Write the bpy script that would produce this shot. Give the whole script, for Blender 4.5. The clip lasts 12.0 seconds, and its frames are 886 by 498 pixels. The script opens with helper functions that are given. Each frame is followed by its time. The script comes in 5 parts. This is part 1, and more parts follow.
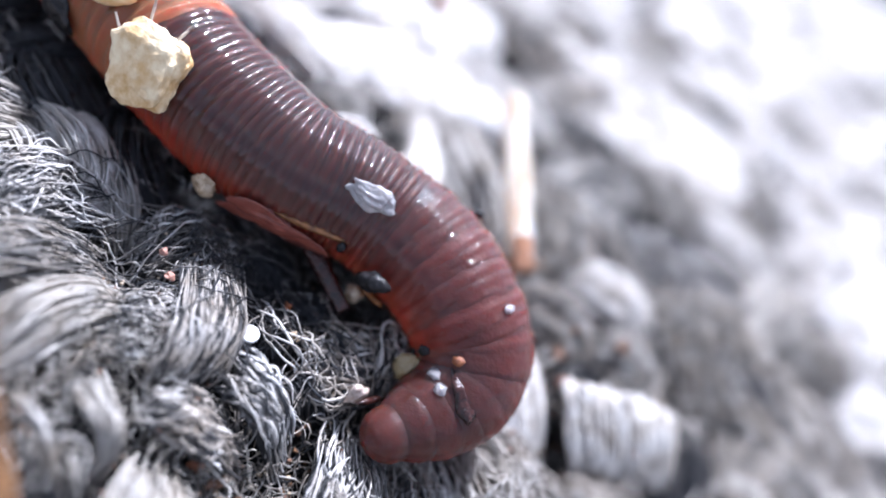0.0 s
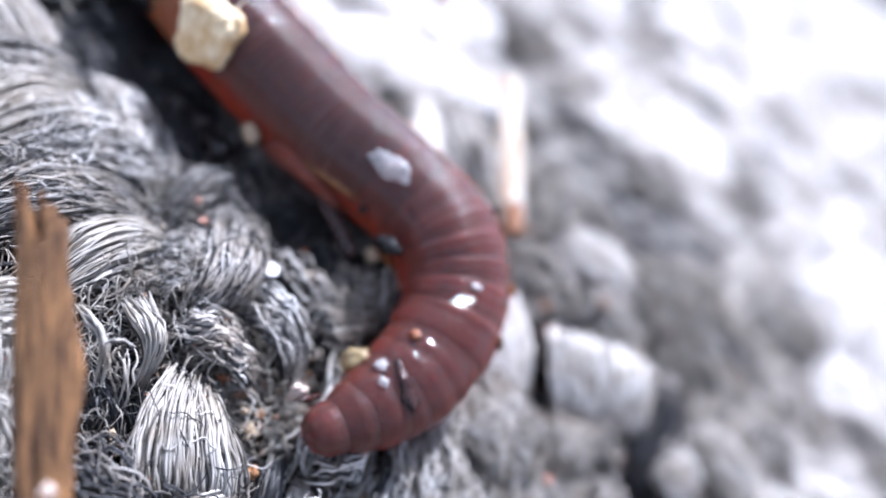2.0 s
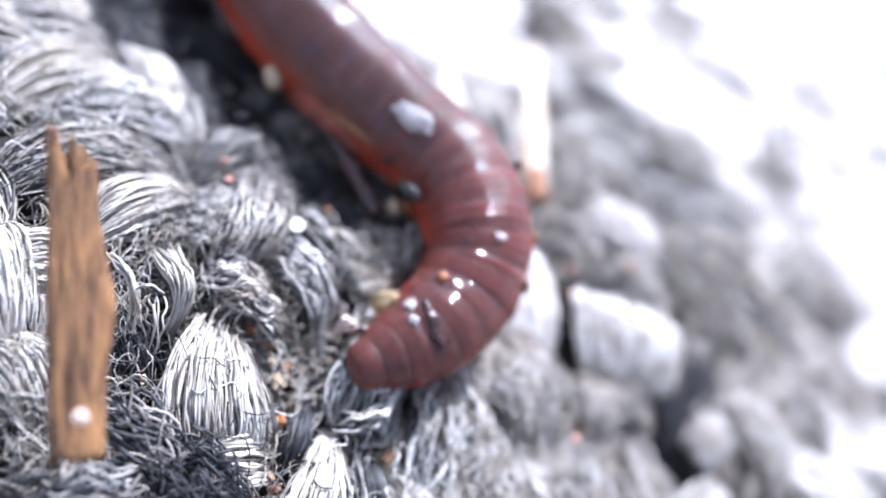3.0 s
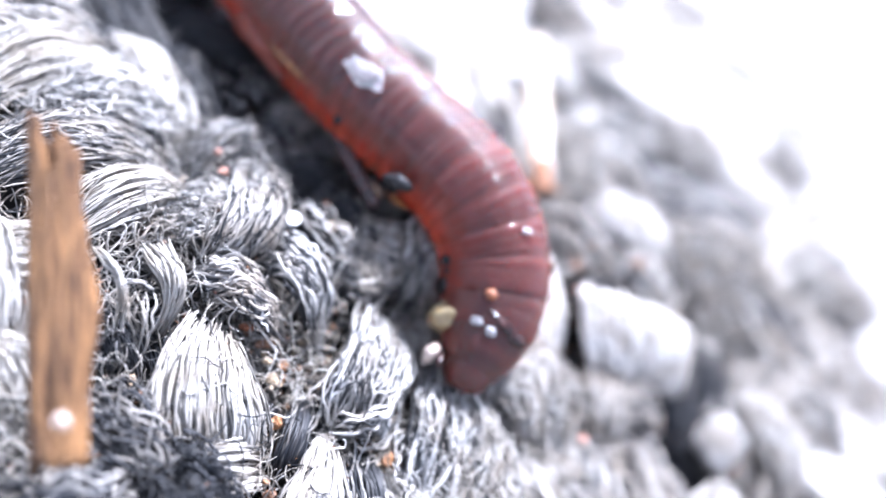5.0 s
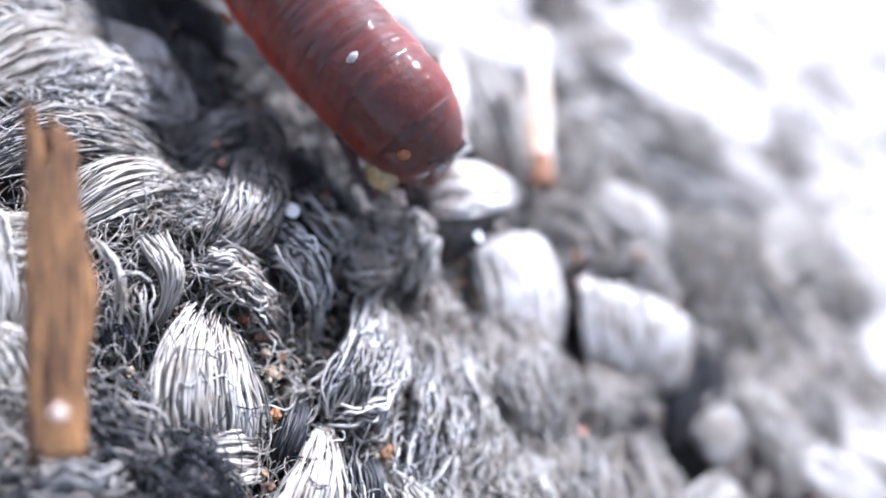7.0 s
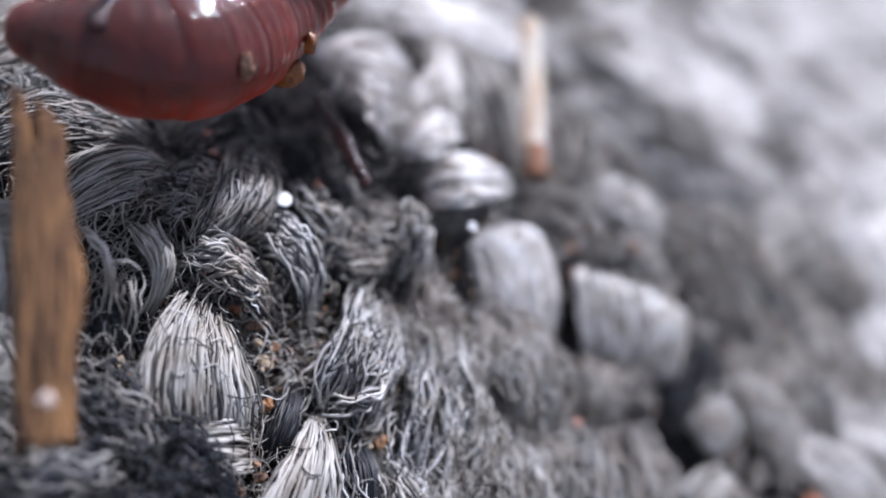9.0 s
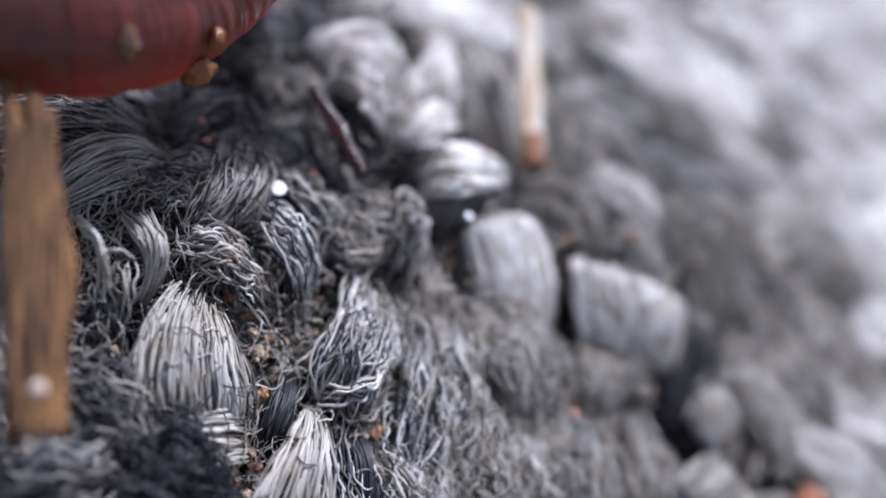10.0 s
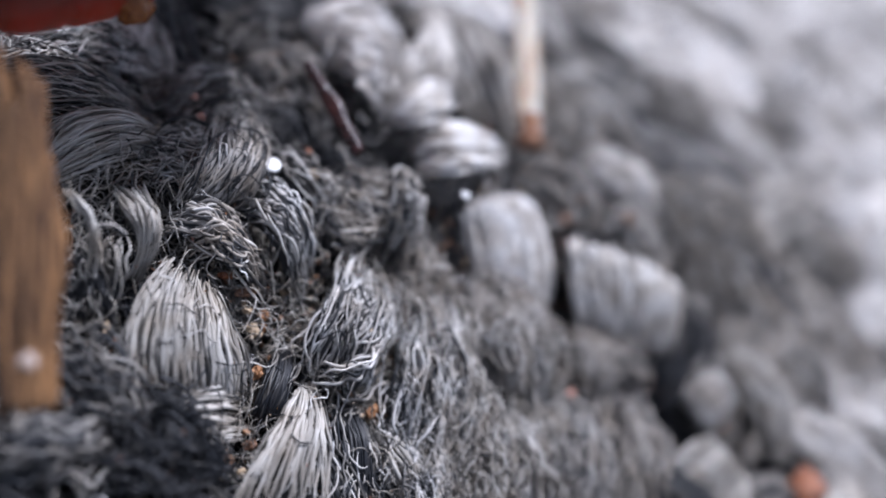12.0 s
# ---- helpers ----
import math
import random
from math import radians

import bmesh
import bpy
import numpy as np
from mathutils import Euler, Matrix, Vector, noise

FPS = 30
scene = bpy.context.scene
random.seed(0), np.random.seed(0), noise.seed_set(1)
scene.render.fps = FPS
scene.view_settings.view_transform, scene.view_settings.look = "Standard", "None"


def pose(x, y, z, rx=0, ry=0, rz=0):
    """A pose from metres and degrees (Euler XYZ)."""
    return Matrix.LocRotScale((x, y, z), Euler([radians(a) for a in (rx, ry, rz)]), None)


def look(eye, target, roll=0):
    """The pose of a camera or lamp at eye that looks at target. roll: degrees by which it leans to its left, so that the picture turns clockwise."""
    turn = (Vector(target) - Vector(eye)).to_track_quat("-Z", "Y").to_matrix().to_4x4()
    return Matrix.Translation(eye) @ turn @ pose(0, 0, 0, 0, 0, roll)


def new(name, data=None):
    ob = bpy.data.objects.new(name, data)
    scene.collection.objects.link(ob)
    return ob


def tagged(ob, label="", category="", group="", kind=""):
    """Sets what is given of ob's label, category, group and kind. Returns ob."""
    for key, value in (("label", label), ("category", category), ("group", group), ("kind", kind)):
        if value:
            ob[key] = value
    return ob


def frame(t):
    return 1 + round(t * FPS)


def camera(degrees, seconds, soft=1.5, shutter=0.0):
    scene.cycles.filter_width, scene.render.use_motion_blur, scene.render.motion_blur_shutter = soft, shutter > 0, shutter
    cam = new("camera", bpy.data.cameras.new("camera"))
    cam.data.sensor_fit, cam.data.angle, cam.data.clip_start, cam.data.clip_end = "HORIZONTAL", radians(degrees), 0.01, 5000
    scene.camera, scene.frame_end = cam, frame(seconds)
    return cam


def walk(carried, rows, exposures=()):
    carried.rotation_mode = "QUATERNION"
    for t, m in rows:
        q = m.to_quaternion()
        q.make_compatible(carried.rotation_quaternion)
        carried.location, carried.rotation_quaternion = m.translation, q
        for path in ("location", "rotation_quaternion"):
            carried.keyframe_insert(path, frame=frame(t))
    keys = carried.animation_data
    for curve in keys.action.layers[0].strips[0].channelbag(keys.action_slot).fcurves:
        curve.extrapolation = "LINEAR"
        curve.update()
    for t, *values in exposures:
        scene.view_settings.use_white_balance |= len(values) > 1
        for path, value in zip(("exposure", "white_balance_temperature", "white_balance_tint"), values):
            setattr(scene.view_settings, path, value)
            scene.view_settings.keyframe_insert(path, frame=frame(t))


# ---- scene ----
CM = 0.01  # plan numbers below are in centimetres

cam = camera(58.0, 12.0, soft=1.9)
PATH = [  # seconds, eye in cm, turn in degrees
    (0, 0.0052, -1.5059, 1.8498, 45.12, -29.77, 16.08),
    (0.5, 0.0018, -1.5391, 1.8543, 44.23, -30.02, 16.50),
    (1, -0.0163, -1.7465, 1.9479, 46.92, -29.95, 17.48),
    (1.5, -0.0016, -1.7905, 1.9672, 46.83, -29.89, 17.52),
    (2, 0.1178, -1.8951, 1.9852, 45.25, -29.29, 17.19),
    (2.5, 0.2359, -2.0353, 1.9410, 45.64, -27.19, 17.96),
    (4.5, 0.2627, -1.9473, 1.8307, 45.67, -26.66, 18.29),
    (5, 0.2621, -1.9410, 1.8190, 45.35, -26.75, 18.26),
    (5.5, 0.2715, -1.9438, 1.8133, 45.38, -26.64, 18.24),
    (6, 0.2729, -1.9442, 1.8088, 45.26, -26.65, 18.33),
    (6.5, 0.2715, -1.9414, 1.8143, 45.08, -26.64, 18.33),
    (7, 0.2694, -1.9353, 1.8127, 44.85, -26.71, 18.30),
    (9, 0.2980, -1.9390, 1.7841, 44.98, -26.75, 17.96),
    (9.5, 0.2996, -1.9308, 1.7768, 44.71, -26.77, 17.78),
    (10, 0.3127, -1.9343, 1.7665, 44.64, -26.81, 17.77),
    (10.5, 0.3179, -1.9454, 1.7546, 44.37, -27.08, 17.75),
    (11, 0.3268, -1.9455, 1.7475, 44.31, -27.05, 17.80),
    (11.5, 0.3262, -1.9425, 1.7381, 44.14, -27.10, 17.81),
    (12, 0.3319, -1.9364, 1.7268, 43.91, -27.16, 17.68),
]
walk(cam, [(t, pose(x * CM, y * CM, z * CM, rx, ry, rz)) for t, x, y, z, rx, ry, rz in PATH],
     exposures=[(0, 1.58, 5600, 17), (0.6, 1.62, 5600, 17), (1.0, 1.80, 5600, 17), (2.0, 1.62, 5600, 17), (2.5, 1.82, 5580, 17), (4.5, 2.38, 5560, 17), (5.5, 2.46, 5560, 17), (6.5, 2.44, 5560, 17), (7.0, 1.86, 5620, 17), (7.3, 1.22, 5650, 17), (9.0, 0.88, 5700, 17), (12.0, 0.69, 5700, 17)])
# a close-up lens: shallow depth of field
cam.data.dof.use_dof = True
cam.data.dof.focus_distance = 2.36 * CM
cam.data.dof.aperture_fstop = 21.0

# ---- light ----
SUN = Vector((-0.07, 0.52, 0.83)).normalized()
world = bpy.data.worlds.new("sky")
scene.world = world
world.use_nodes = True
wn = world.node_tree.nodes
sky = wn.new("ShaderNodeTexSky")
sky.sky_type, sky.sun_disc = "NISHITA", False
sky.sun_elevation, sky.sun_rotation = math.asin(SUN.z), math.atan2(SUN.x, SUN.y)
sky.air_density, sky.dust_density, sky.ozone_density = 1.0, 1.5, 1.0
wn["Background"].inputs["Strength"].default_value = 0.075
haze = wn.new("ShaderNodeHueSaturation")  # thin white overcast
haze.inputs["Saturation"].default_value = 0.4
world.node_tree.links.new(sky.outputs[0], haze.inputs["Color"])
world.node_tree.links.new(haze.outputs[0], wn["Background"].inputs["Color"])
sun = new("sun", bpy.data.lights.new("sun", "SUN"))
sun.data.energy, sun.data.angle, sun.data.color = 3.3, radians(6), (1.0, 0.98, 0.96)
sun.matrix_world = look(SUN * 5, (0, 0, 0))


# ---- materials ----
def material(name, base, rough=0.6, metal=0.0):
    m = bpy.data.materials.new(name)
    m.use_nodes = True
    b = m.node_tree.nodes["Principled BSDF"]
    b.inputs["Base Color"].default_value = (*base, 1)
    b.inputs["Roughness"].default_value = rough
    b.inputs["Metallic"].default_value = metal
    return m, m.node_tree.nodes, m.node_tree.links, b


def ramp(nodes, stops):
    r = nodes.new("ShaderNodeValToRGB")
    while len(r.color_ramp.elements) < len(stops):
        r.color_ramp.elements.new(0.5)
    for e, (p, c) in zip(r.color_ramp.elements, stops):
        e.position, e.color = p, (*c, 1)
    return r


def noise_tex(nodes, links, scale, detail=3, rough=0.6, stretch=None, source="Object"):
    tc = nodes.new("ShaderNodeTexCoord")
    n = nodes.new("ShaderNodeTexNoise")
    n.inputs["Scale"].default_value, n.inputs["Detail"].default_value, n.inputs["Roughness"].default_value = scale, detail, rough
    if stretch:
        mp = nodes.new("ShaderNodeMapping")
        mp.inputs["Scale"].default_value = stretch
        links.new(tc.outputs[source], mp.inputs[0])
        links.new(mp.outputs[0], n.inputs["Vector"])
    else:
        links.new(tc.outputs[source], n.inputs["Vector"])
    return n


def bump(nodes, links, bsdf, height, strength, distance):
    b = nodes.new("ShaderNodeBump")
    b.inputs["Strength"].default_value, b.inputs["Distance"].default_value = strength, distance
    links.new(height, b.inputs["Height"])
    links.new(b.outputs[0], bsdf.inputs["Normal"])


def math_node(nodes, links, operation, *values):
    """A math node fed with sockets or plain numbers."""
    q = nodes.new("ShaderNodeMath")
    q.operation = operation
    for i, v in enumerate(values):
        if isinstance(v, (int, float)):
            q.inputs[i].default_value = v
        else:
            links.new(v, q.inputs[i])
    return q.outputs[0]


def yarn(name, stops, rough=0.55):
    m, n, l, b = material(name, (0.5, 0.5, 0.5), rough)
    g = n.new("ShaderNodeNewGeometry")
    r = ramp(n, stops)
    l.new(g.outputs["Random Per Island"], r.inputs[0])
    dirt = noise_tex(n, l, 1100, 4)
    mix = n.new("ShaderNodeMix")
    mix.data_type, mix.blend_type = "RGBA", "MULTIPLY"
    tone = ramp(n, [(0.34, (0.50, 0.42, 0.33)), (0.5, (0.86, 0.82, 0.77)), (0.62, (1, 1, 1))])
    l.new(dirt.outputs[0], tone.inputs[0])
    mix.inputs["Factor"].default_value = 0.7
    l.new(r.outputs[0], mix.inputs["A"])
    l.new(tone.outputs[0], mix.inputs["B"])
    l.new(mix.outputs["Result"], b.inputs["Base Color"])
    b.inputs["Specular IOR Level"].default_value = 0.4
    return m


DARK = (0.018, 0.021, 0.027)
# one pale yarn in three tones: white for far glare, cream dimmed for near
YARN = {
    "white": yarn("brightened white yarn", [(0.0, (0.45, 0.435, 0.42)), (0.3, (0.78, 0.765, 0.75)), (1.0, (0.87, 0.86, 0.85))], 0.5),
    "pale": yarn("pale grey yarn", [(0.0, (0.2, 0.19, 0.18)), (0.2, (0.50, 0.485, 0.465)), (1.0, (0.74, 0.72, 0.695))], 0.5),
    "cream": yarn("dimmed pale yarn", [(0.0, (0.05, 0.048, 0.045)), (0.1, (0.27, 0.255, 0.235)), (0.5, (0.41, 0.39, 0.36)), (1.0, (0.58, 0.56, 0.53))], 0.45),
    "dark": yarn("charcoal yarn", [(0.0, (0.010, 0.012, 0.016)), (0.5, (0.020, 0.022, 0.028)), (0.85, (0.04, 0.041, 0.046)), (1.0, (0.14, 0.135, 0.13))], 0.5),
    "mixed": yarn("grey yarn", [(0.0, DARK), (0.24, (0.06, 0.06, 0.063)), (0.45, (0.24, 0.225, 0.21)), (0.8, (0.43, 0.405, 0.375)), (1.0, (0.60, 0.585, 0.57))]),
    "frizz": yarn("worn grey yarn", [(0.0, DARK), (0.26, (0.055, 0.055, 0.06)), (0.45, (0.24, 0.215, 0.19)), (0.78, (0.45, 0.41, 0.365)), (1.0, (0.66, 0.64, 0.615))]),
    # serves dark yarn, and paints shade under the worm
    "dusk": yarn("charcoal and shaded yarn", [(0.0, DARK), (0.4, (0.045, 0.046, 0.052)), (0.7, (0.15, 0.145, 0.14)), (1.0, (0.36, 0.345, 0.33))]),
    "dusty": yarn("dusty matted yarn", [(0.0, (0.06, 0.056, 0.052)), (0.25, (0.17, 0.155, 0.14)), (0.6, (0.33, 0.305, 0.28)), (1.0, (0.48, 0.455, 0.43))]),
    "loose": yarn("loose pale yarn", [(0.0, DARK), (0.26, (0.06, 0.061, 0.065)), (0.42, (0.32, 0.315, 0.31)), (0.75, (0.56, 0.55, 0.54)), (1.0, (0.82, 0.81, 0.80))]),
}
# hearts are toned darker than their yarn to paint the shade between fibres
SHADE_CORE = {k: yarn("shaded core of " + k, [(0.0, c), (1.0, c)], 0.9) for k, c in
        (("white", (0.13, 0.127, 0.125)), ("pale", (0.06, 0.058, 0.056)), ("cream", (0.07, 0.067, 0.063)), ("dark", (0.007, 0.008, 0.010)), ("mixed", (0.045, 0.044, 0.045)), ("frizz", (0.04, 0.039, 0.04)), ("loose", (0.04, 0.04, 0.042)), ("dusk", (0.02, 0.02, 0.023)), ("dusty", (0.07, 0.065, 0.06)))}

SHADE_CORE["dark"].node_tree.nodes["Principled BSDF"].inputs["Specular IOR Level"].default_value = 0.1


def rug_base_material():
    m, n, l, b = material("rug backing", (0.03, 0.03, 0.035), 0.9)
    t = noise_tex(n, l, 350, 6)
    r = ramp(n, [(0.35, (0.008, 0.008, 0.009)), (0.65, (0.045, 0.045, 0.048))])
    l.new(t.outputs[0], r.inputs[0])
    l.new(r.outputs[0], b.inputs["Base Color"])
    bump(n, l, b, noise_tex(n, l, 1500, 4).outputs[0], 0.8, 0.0005)
    return m


def worm_skin(name, back, flank, belly, coat=0.38, relief=0.35, banding=0.16, pitch=0.00035, annulus=0.045):
    m, n, l, b = material(name, back, 0.5)
    calc = lambda operation, *values: math_node(n, l, operation, *values)
    tc = n.new("ShaderNodeTexCoord")
    sep = n.new("ShaderNodeSeparateXYZ")
    l.new(tc.outputs["Object"], sep.inputs[0])
    mr = n.new("ShaderNodeMapRange")
    mr.inputs["From Min"].default_value, mr.inputs["From Max"].default_value = -0.0022, 0.0022
    l.new(sep.outputs["Z"], mr.inputs["Value"])
    mott = noise_tex(n, l, 900, 5)
    tone = calc("ADD", mr.outputs[0], calc("MULTIPLY_ADD", mott.outputs[0], 0.22, -0.11))
    r = ramp(n, [(0.22, belly), (0.54, flank), (0.86, back)])
    l.new(tone, r.inputs[0])
    info = n.new("ShaderNodeObjectInfo")
    hsv = n.new("ShaderNodeHueSaturation")
    v = n.new("ShaderNodeMapRange")
    v.inputs["To Min"].default_value, v.inputs["To Max"].default_value = 0.96, 1.04
    l.new(info.outputs["Random"], v.inputs["Value"])
    l.new(v.outputs[0], hsv.inputs["Value"])
    l.new(r.outputs[0], hsv.inputs["Color"])
    l.new(hsv.outputs[0], b.inputs["Base Color"])
    b.inputs["Subsurface Weight"].default_value = 0.8
    b.inputs["Subsurface Radius"].default_value = (1.0, 0.18, 0.10)
    b.inputs["Subsurface Scale"].default_value = 0.0026
    b.inputs["Coat Weight"].default_value, b.inputs["Coat Roughness"].default_value = coat, 0.035
    b.inputs["Specular IOR Level"].default_value = 0.07
    bump(n, l, b, noise_tex(n, l, 1700, 4).outputs[0], relief, 0.00015)
    # the wet skin: bands along the body added to split the highlight into rows, fine annuli round it, slime that lies
    # unevenly
    angle = calc("ARCTAN2", sep.outputs["X"], sep.outputs["Z"])
    patches = noise_tex(n, l, 650, 3).outputs[0]
    bands = calc("SINE", calc("MULTIPLY_ADD", patches, 2.5, calc("MULTIPLY", angle, 15.0)))
    annuli = calc("SINE", calc("MULTIPLY_ADD", patches, 3.0, calc("MULTIPLY", sep.outputs["Y"], 2 * math.pi / pitch)))
    height = calc("ADD", calc("MULTIPLY", bands, banding), calc("ADD", calc("MULTIPLY", annuli, annulus), patches))
    wet = n.new("ShaderNodeBump")
    wet.inputs["Strength"].default_value, wet.inputs["Distance"].default_value = min(1.0, 1.6 * relief), 0.00028
    l.new(height, wet.inputs["Height"])
    l.new(wet.outputs[0], b.inputs["Coat Normal"])
    return m


def wood(name, pale, deep, scale=7000, stretch=(1, 1, 0.05)):
    m, n, l, b = material(name, pale, 0.65)
    t = noise_tex(n, l, scale, 6, 0.65, stretch)
    broad = noise_tex(n, l, scale * 0.22, 3, 0.5, (1, 1, 0.25))
    both = math_node(n, l, "MULTIPLY_ADD", broad.outputs[0], 0.45, math_node(n, l, "MULTIPLY", t.outputs[0], 0.62))
    r = ramp(n, [(0.44, deep), (0.51, tuple(0.5 * (p + q) for p, q in zip(pale, deep))), (0.58, pale), (0.70, tuple(min(1.0, 1.6 * c) for c in pale))])
    l.new(both, r.inputs[0])
    l.new(r.outputs[0], b.inputs["Base Color"])
    bump(n, l, b, t.outputs[0], 1.0, 0.0004)
    return m


def mineral(name, pale, deep, rough=0.35, scale=4500):
    m, n, l, b = material(name, pale, rough)
    t = noise_tex(n, l, scale, 5)
    r = ramp(n, [(0.35, deep), (0.65, pale)])
    l.new(t.outputs[0], r.inputs[0])
    l.new(r.outputs[0], b.inputs["Base Color"])
    bump(n, l, b, t.outputs[0], 0.5, 0.0002)
    return m


BACKING = rug_base_material()


def skin_at(f):
    """Body skin from the ruddy head (0) to the darker trunk (1)."""
    blend = lambda p, q: tuple(x + (y - x) * f for x, y in zip(p, q))
    # flank and belly: own red, deepened to paint the glow of light shining through
    return worm_skin("worm skin", blend((0.125, 0.034, 0.030), (0.048, 0.0175, 0.0165)), blend((0.25, 0.036, 0.025), (0.105, 0.030, 0.025)), blend((0.62, 0.060, 0.026), (0.42, 0.055, 0.028)), 0.46 + 0.28 * f, 0.46 - 0.14 * f, 0.07 + 0.05 * f, 0.00042, 0.24 - 0.19 * f)


SKINS = [skin_at(i / 5) for i in range(6)]
def tip_skin(q):
    """Skin of the first rings, from the dark tip (0) to the ruddy head (1)."""
    blend = lambda a, b: tuple(x + (y - x) * q for x, y in zip(a, b))
    return worm_skin("worm tip skin", blend((0.056, 0.0225, 0.021), (0.110, 0.031, 0.027)), blend((0.088, 0.027, 0.022), (0.22, 0.035, 0.025)), blend((0.24, 0.044, 0.026), (0.58, 0.059, 0.026)), 0.5, 0.44, 0.06)


TIP_SKINS = [tip_skin(q) for q in (0.0, 0.2, 0.4, 0.65, 0.9)]
SADDLE = worm_skin("worm saddle skin", (0.27, 0.092, 0.050), (0.31, 0.10, 0.052), (0.36, 0.11, 0.055))
STRAW = wood("splinter wood", (0.45, 0.225, 0.088), (0.085, 0.036, 0.016), 11500, (1, 1, 0.07))
PALE_WOOD = wood("pale splinter wood", (0.88, 0.78, 0.66), (0.62, 0.44, 0.30))
PALE_WOOD.node_tree.nodes["Principled BSDF"].inputs["Subsurface Weight"].default_value = 0.7
PALE_WOOD.node_tree.nodes["Principled BSDF"].inputs["Subsurface Radius"].default_value = (1.0, 0.8, 0.6)
PALE_WOOD.node_tree.nodes["Principled BSDF"].inputs["Subsurface Scale"].default_value = 0.0012
RUST_WOOD = wood("reddish bark", (0.45, 0.22, 0.12), (0.2, 0.08, 0.04))
CHIP = mineral("pale wood chip", (0.95, 0.80, 0.54), (0.62, 0.38, 0.15), 0.75, 1250)
SAND = mineral("sand grain", (0.62, 0.50, 0.36), (0.35, 0.24, 0.14))
RUST = mineral("reddish grain", (0.36, 0.13, 0.05), (0.16, 0.05, 0.025), 0.5)
BROWN = mineral("brown crumb", (0.22, 0.11, 0.06), (0.07, 0.035, 0.02), 0.6)
BLACK = mineral("black debris", (0.03, 0.028, 0.03), (0.008, 0.008, 0.009), 0.22)
TWIG = mineral("dark red twig", (0.050, 0.015, 0.012), (0.010, 0.006, 0.006), 0.25, 2600)
SLIVER = mineral("brown plant sliver", (0.34, 0.15, 0.055), (0.10, 0.04, 0.02), 0.25, 2500)
AMBER = mineral("amber sliver", (0.42, 0.16, 0.04), (0.25, 0.08, 0.02), 0.2)
FOLD_SKIN = mineral("pink wet skin fold", (0.30, 0.090, 0.065), (0.17, 0.045, 0.032), 0.3, 1500)
MICA = material("white mica flake", (0.85, 0.85, 0.85), 0.15)[0]


def crystal_material():
    m, n, l, b = material("clear crystal", (0.96, 0.94, 0.96), 0.14)
    b.inputs["Transmission Weight"].default_value = 0.72
    b.inputs["IOR"].default_value = 1.45
    bump(n, l, b, noise_tex(n, l, 1800, 4).outputs[0], 0.5, 0.0003)
    return m


CRYSTAL = crystal_material()
AMBER_CLEAR = mineral("yellow crystal", (0.74, 0.60, 0.36), (0.55, 0.40, 0.18), 0.12)
AMBER_CLEAR.node_tree.nodes["Principled BSDF"].inputs["Transmission Weight"].default_value = 0.6
AMBER.node_tree.nodes["Principled BSDF"].inputs["Transmission Weight"].default_value = 0.4
PEARL = mineral("pale wet grain", (0.66, 0.56, 0.50), (0.42, 0.31, 0.25), 0.25)
BLACK.node_tree.nodes["Principled BSDF"].inputs["Specular IOR Level"].default_value = 0.3


# ---- mesh helpers ----
def mesh_of(name, verts, faces, mats, index=None, smooth=True):
    me = bpy.data.meshes.new(name)
    me.from_pydata([tuple(v) for v in verts], [], faces)
    for m in mats:
        me.materials.append(m)
    if index is not None:
        me.polygons.foreach_set("material_index", index)
    me.polygons.foreach_set("use_smooth", [smooth] * len(me.polygons))
    me.update()
    return me


def part(name, me, parent, label=""):
    ob = new(name, me)
    ob.parent = parent
    return tagged(ob, label)


def tubes(paths, radius, sides=3):
    """Thin tubes along paths (n, m, 3), tapered to their ends: vertices and faces."""
    n, m, _ = paths.shape
    tan = np.gradient(paths, axis=1)
    tan /= np.linalg.norm(tan, axis=2, keepdims=True) + 1e-12
    a = np.cross(tan, np.array([0.31, 0.17, 0.93]))
    a /= np.linalg.norm(a, axis=2, keepdims=True) + 1e-9
    b = np.cross(tan, a)
    taper = 1 - 0.55 * np.abs(np.linspace(-1, 1, m)) ** 4
    r = np.asarray(radius).reshape(-1, 1, 1) * taper.reshape(1, -1, 1)
    ring = [paths + r * (a * math.cos(2 * math.pi * k / sides) + b * math.sin(2 * math.pi * k / sides)) for k in range(sides)]
    verts = np.stack(ring, axis=2).reshape(-1, 3)
    i, j, k = np.meshgrid(np.arange(n), np.arange(m - 1), np.arange(sides), indexing="ij")
    base = (i * m + j) * sides
    k2 = (k + 1) % sides
    faces = np.stack([base + k, base + k2, base + sides + k2, base + sides + k], axis=-1).reshape(-1, 4)
    return verts, faces


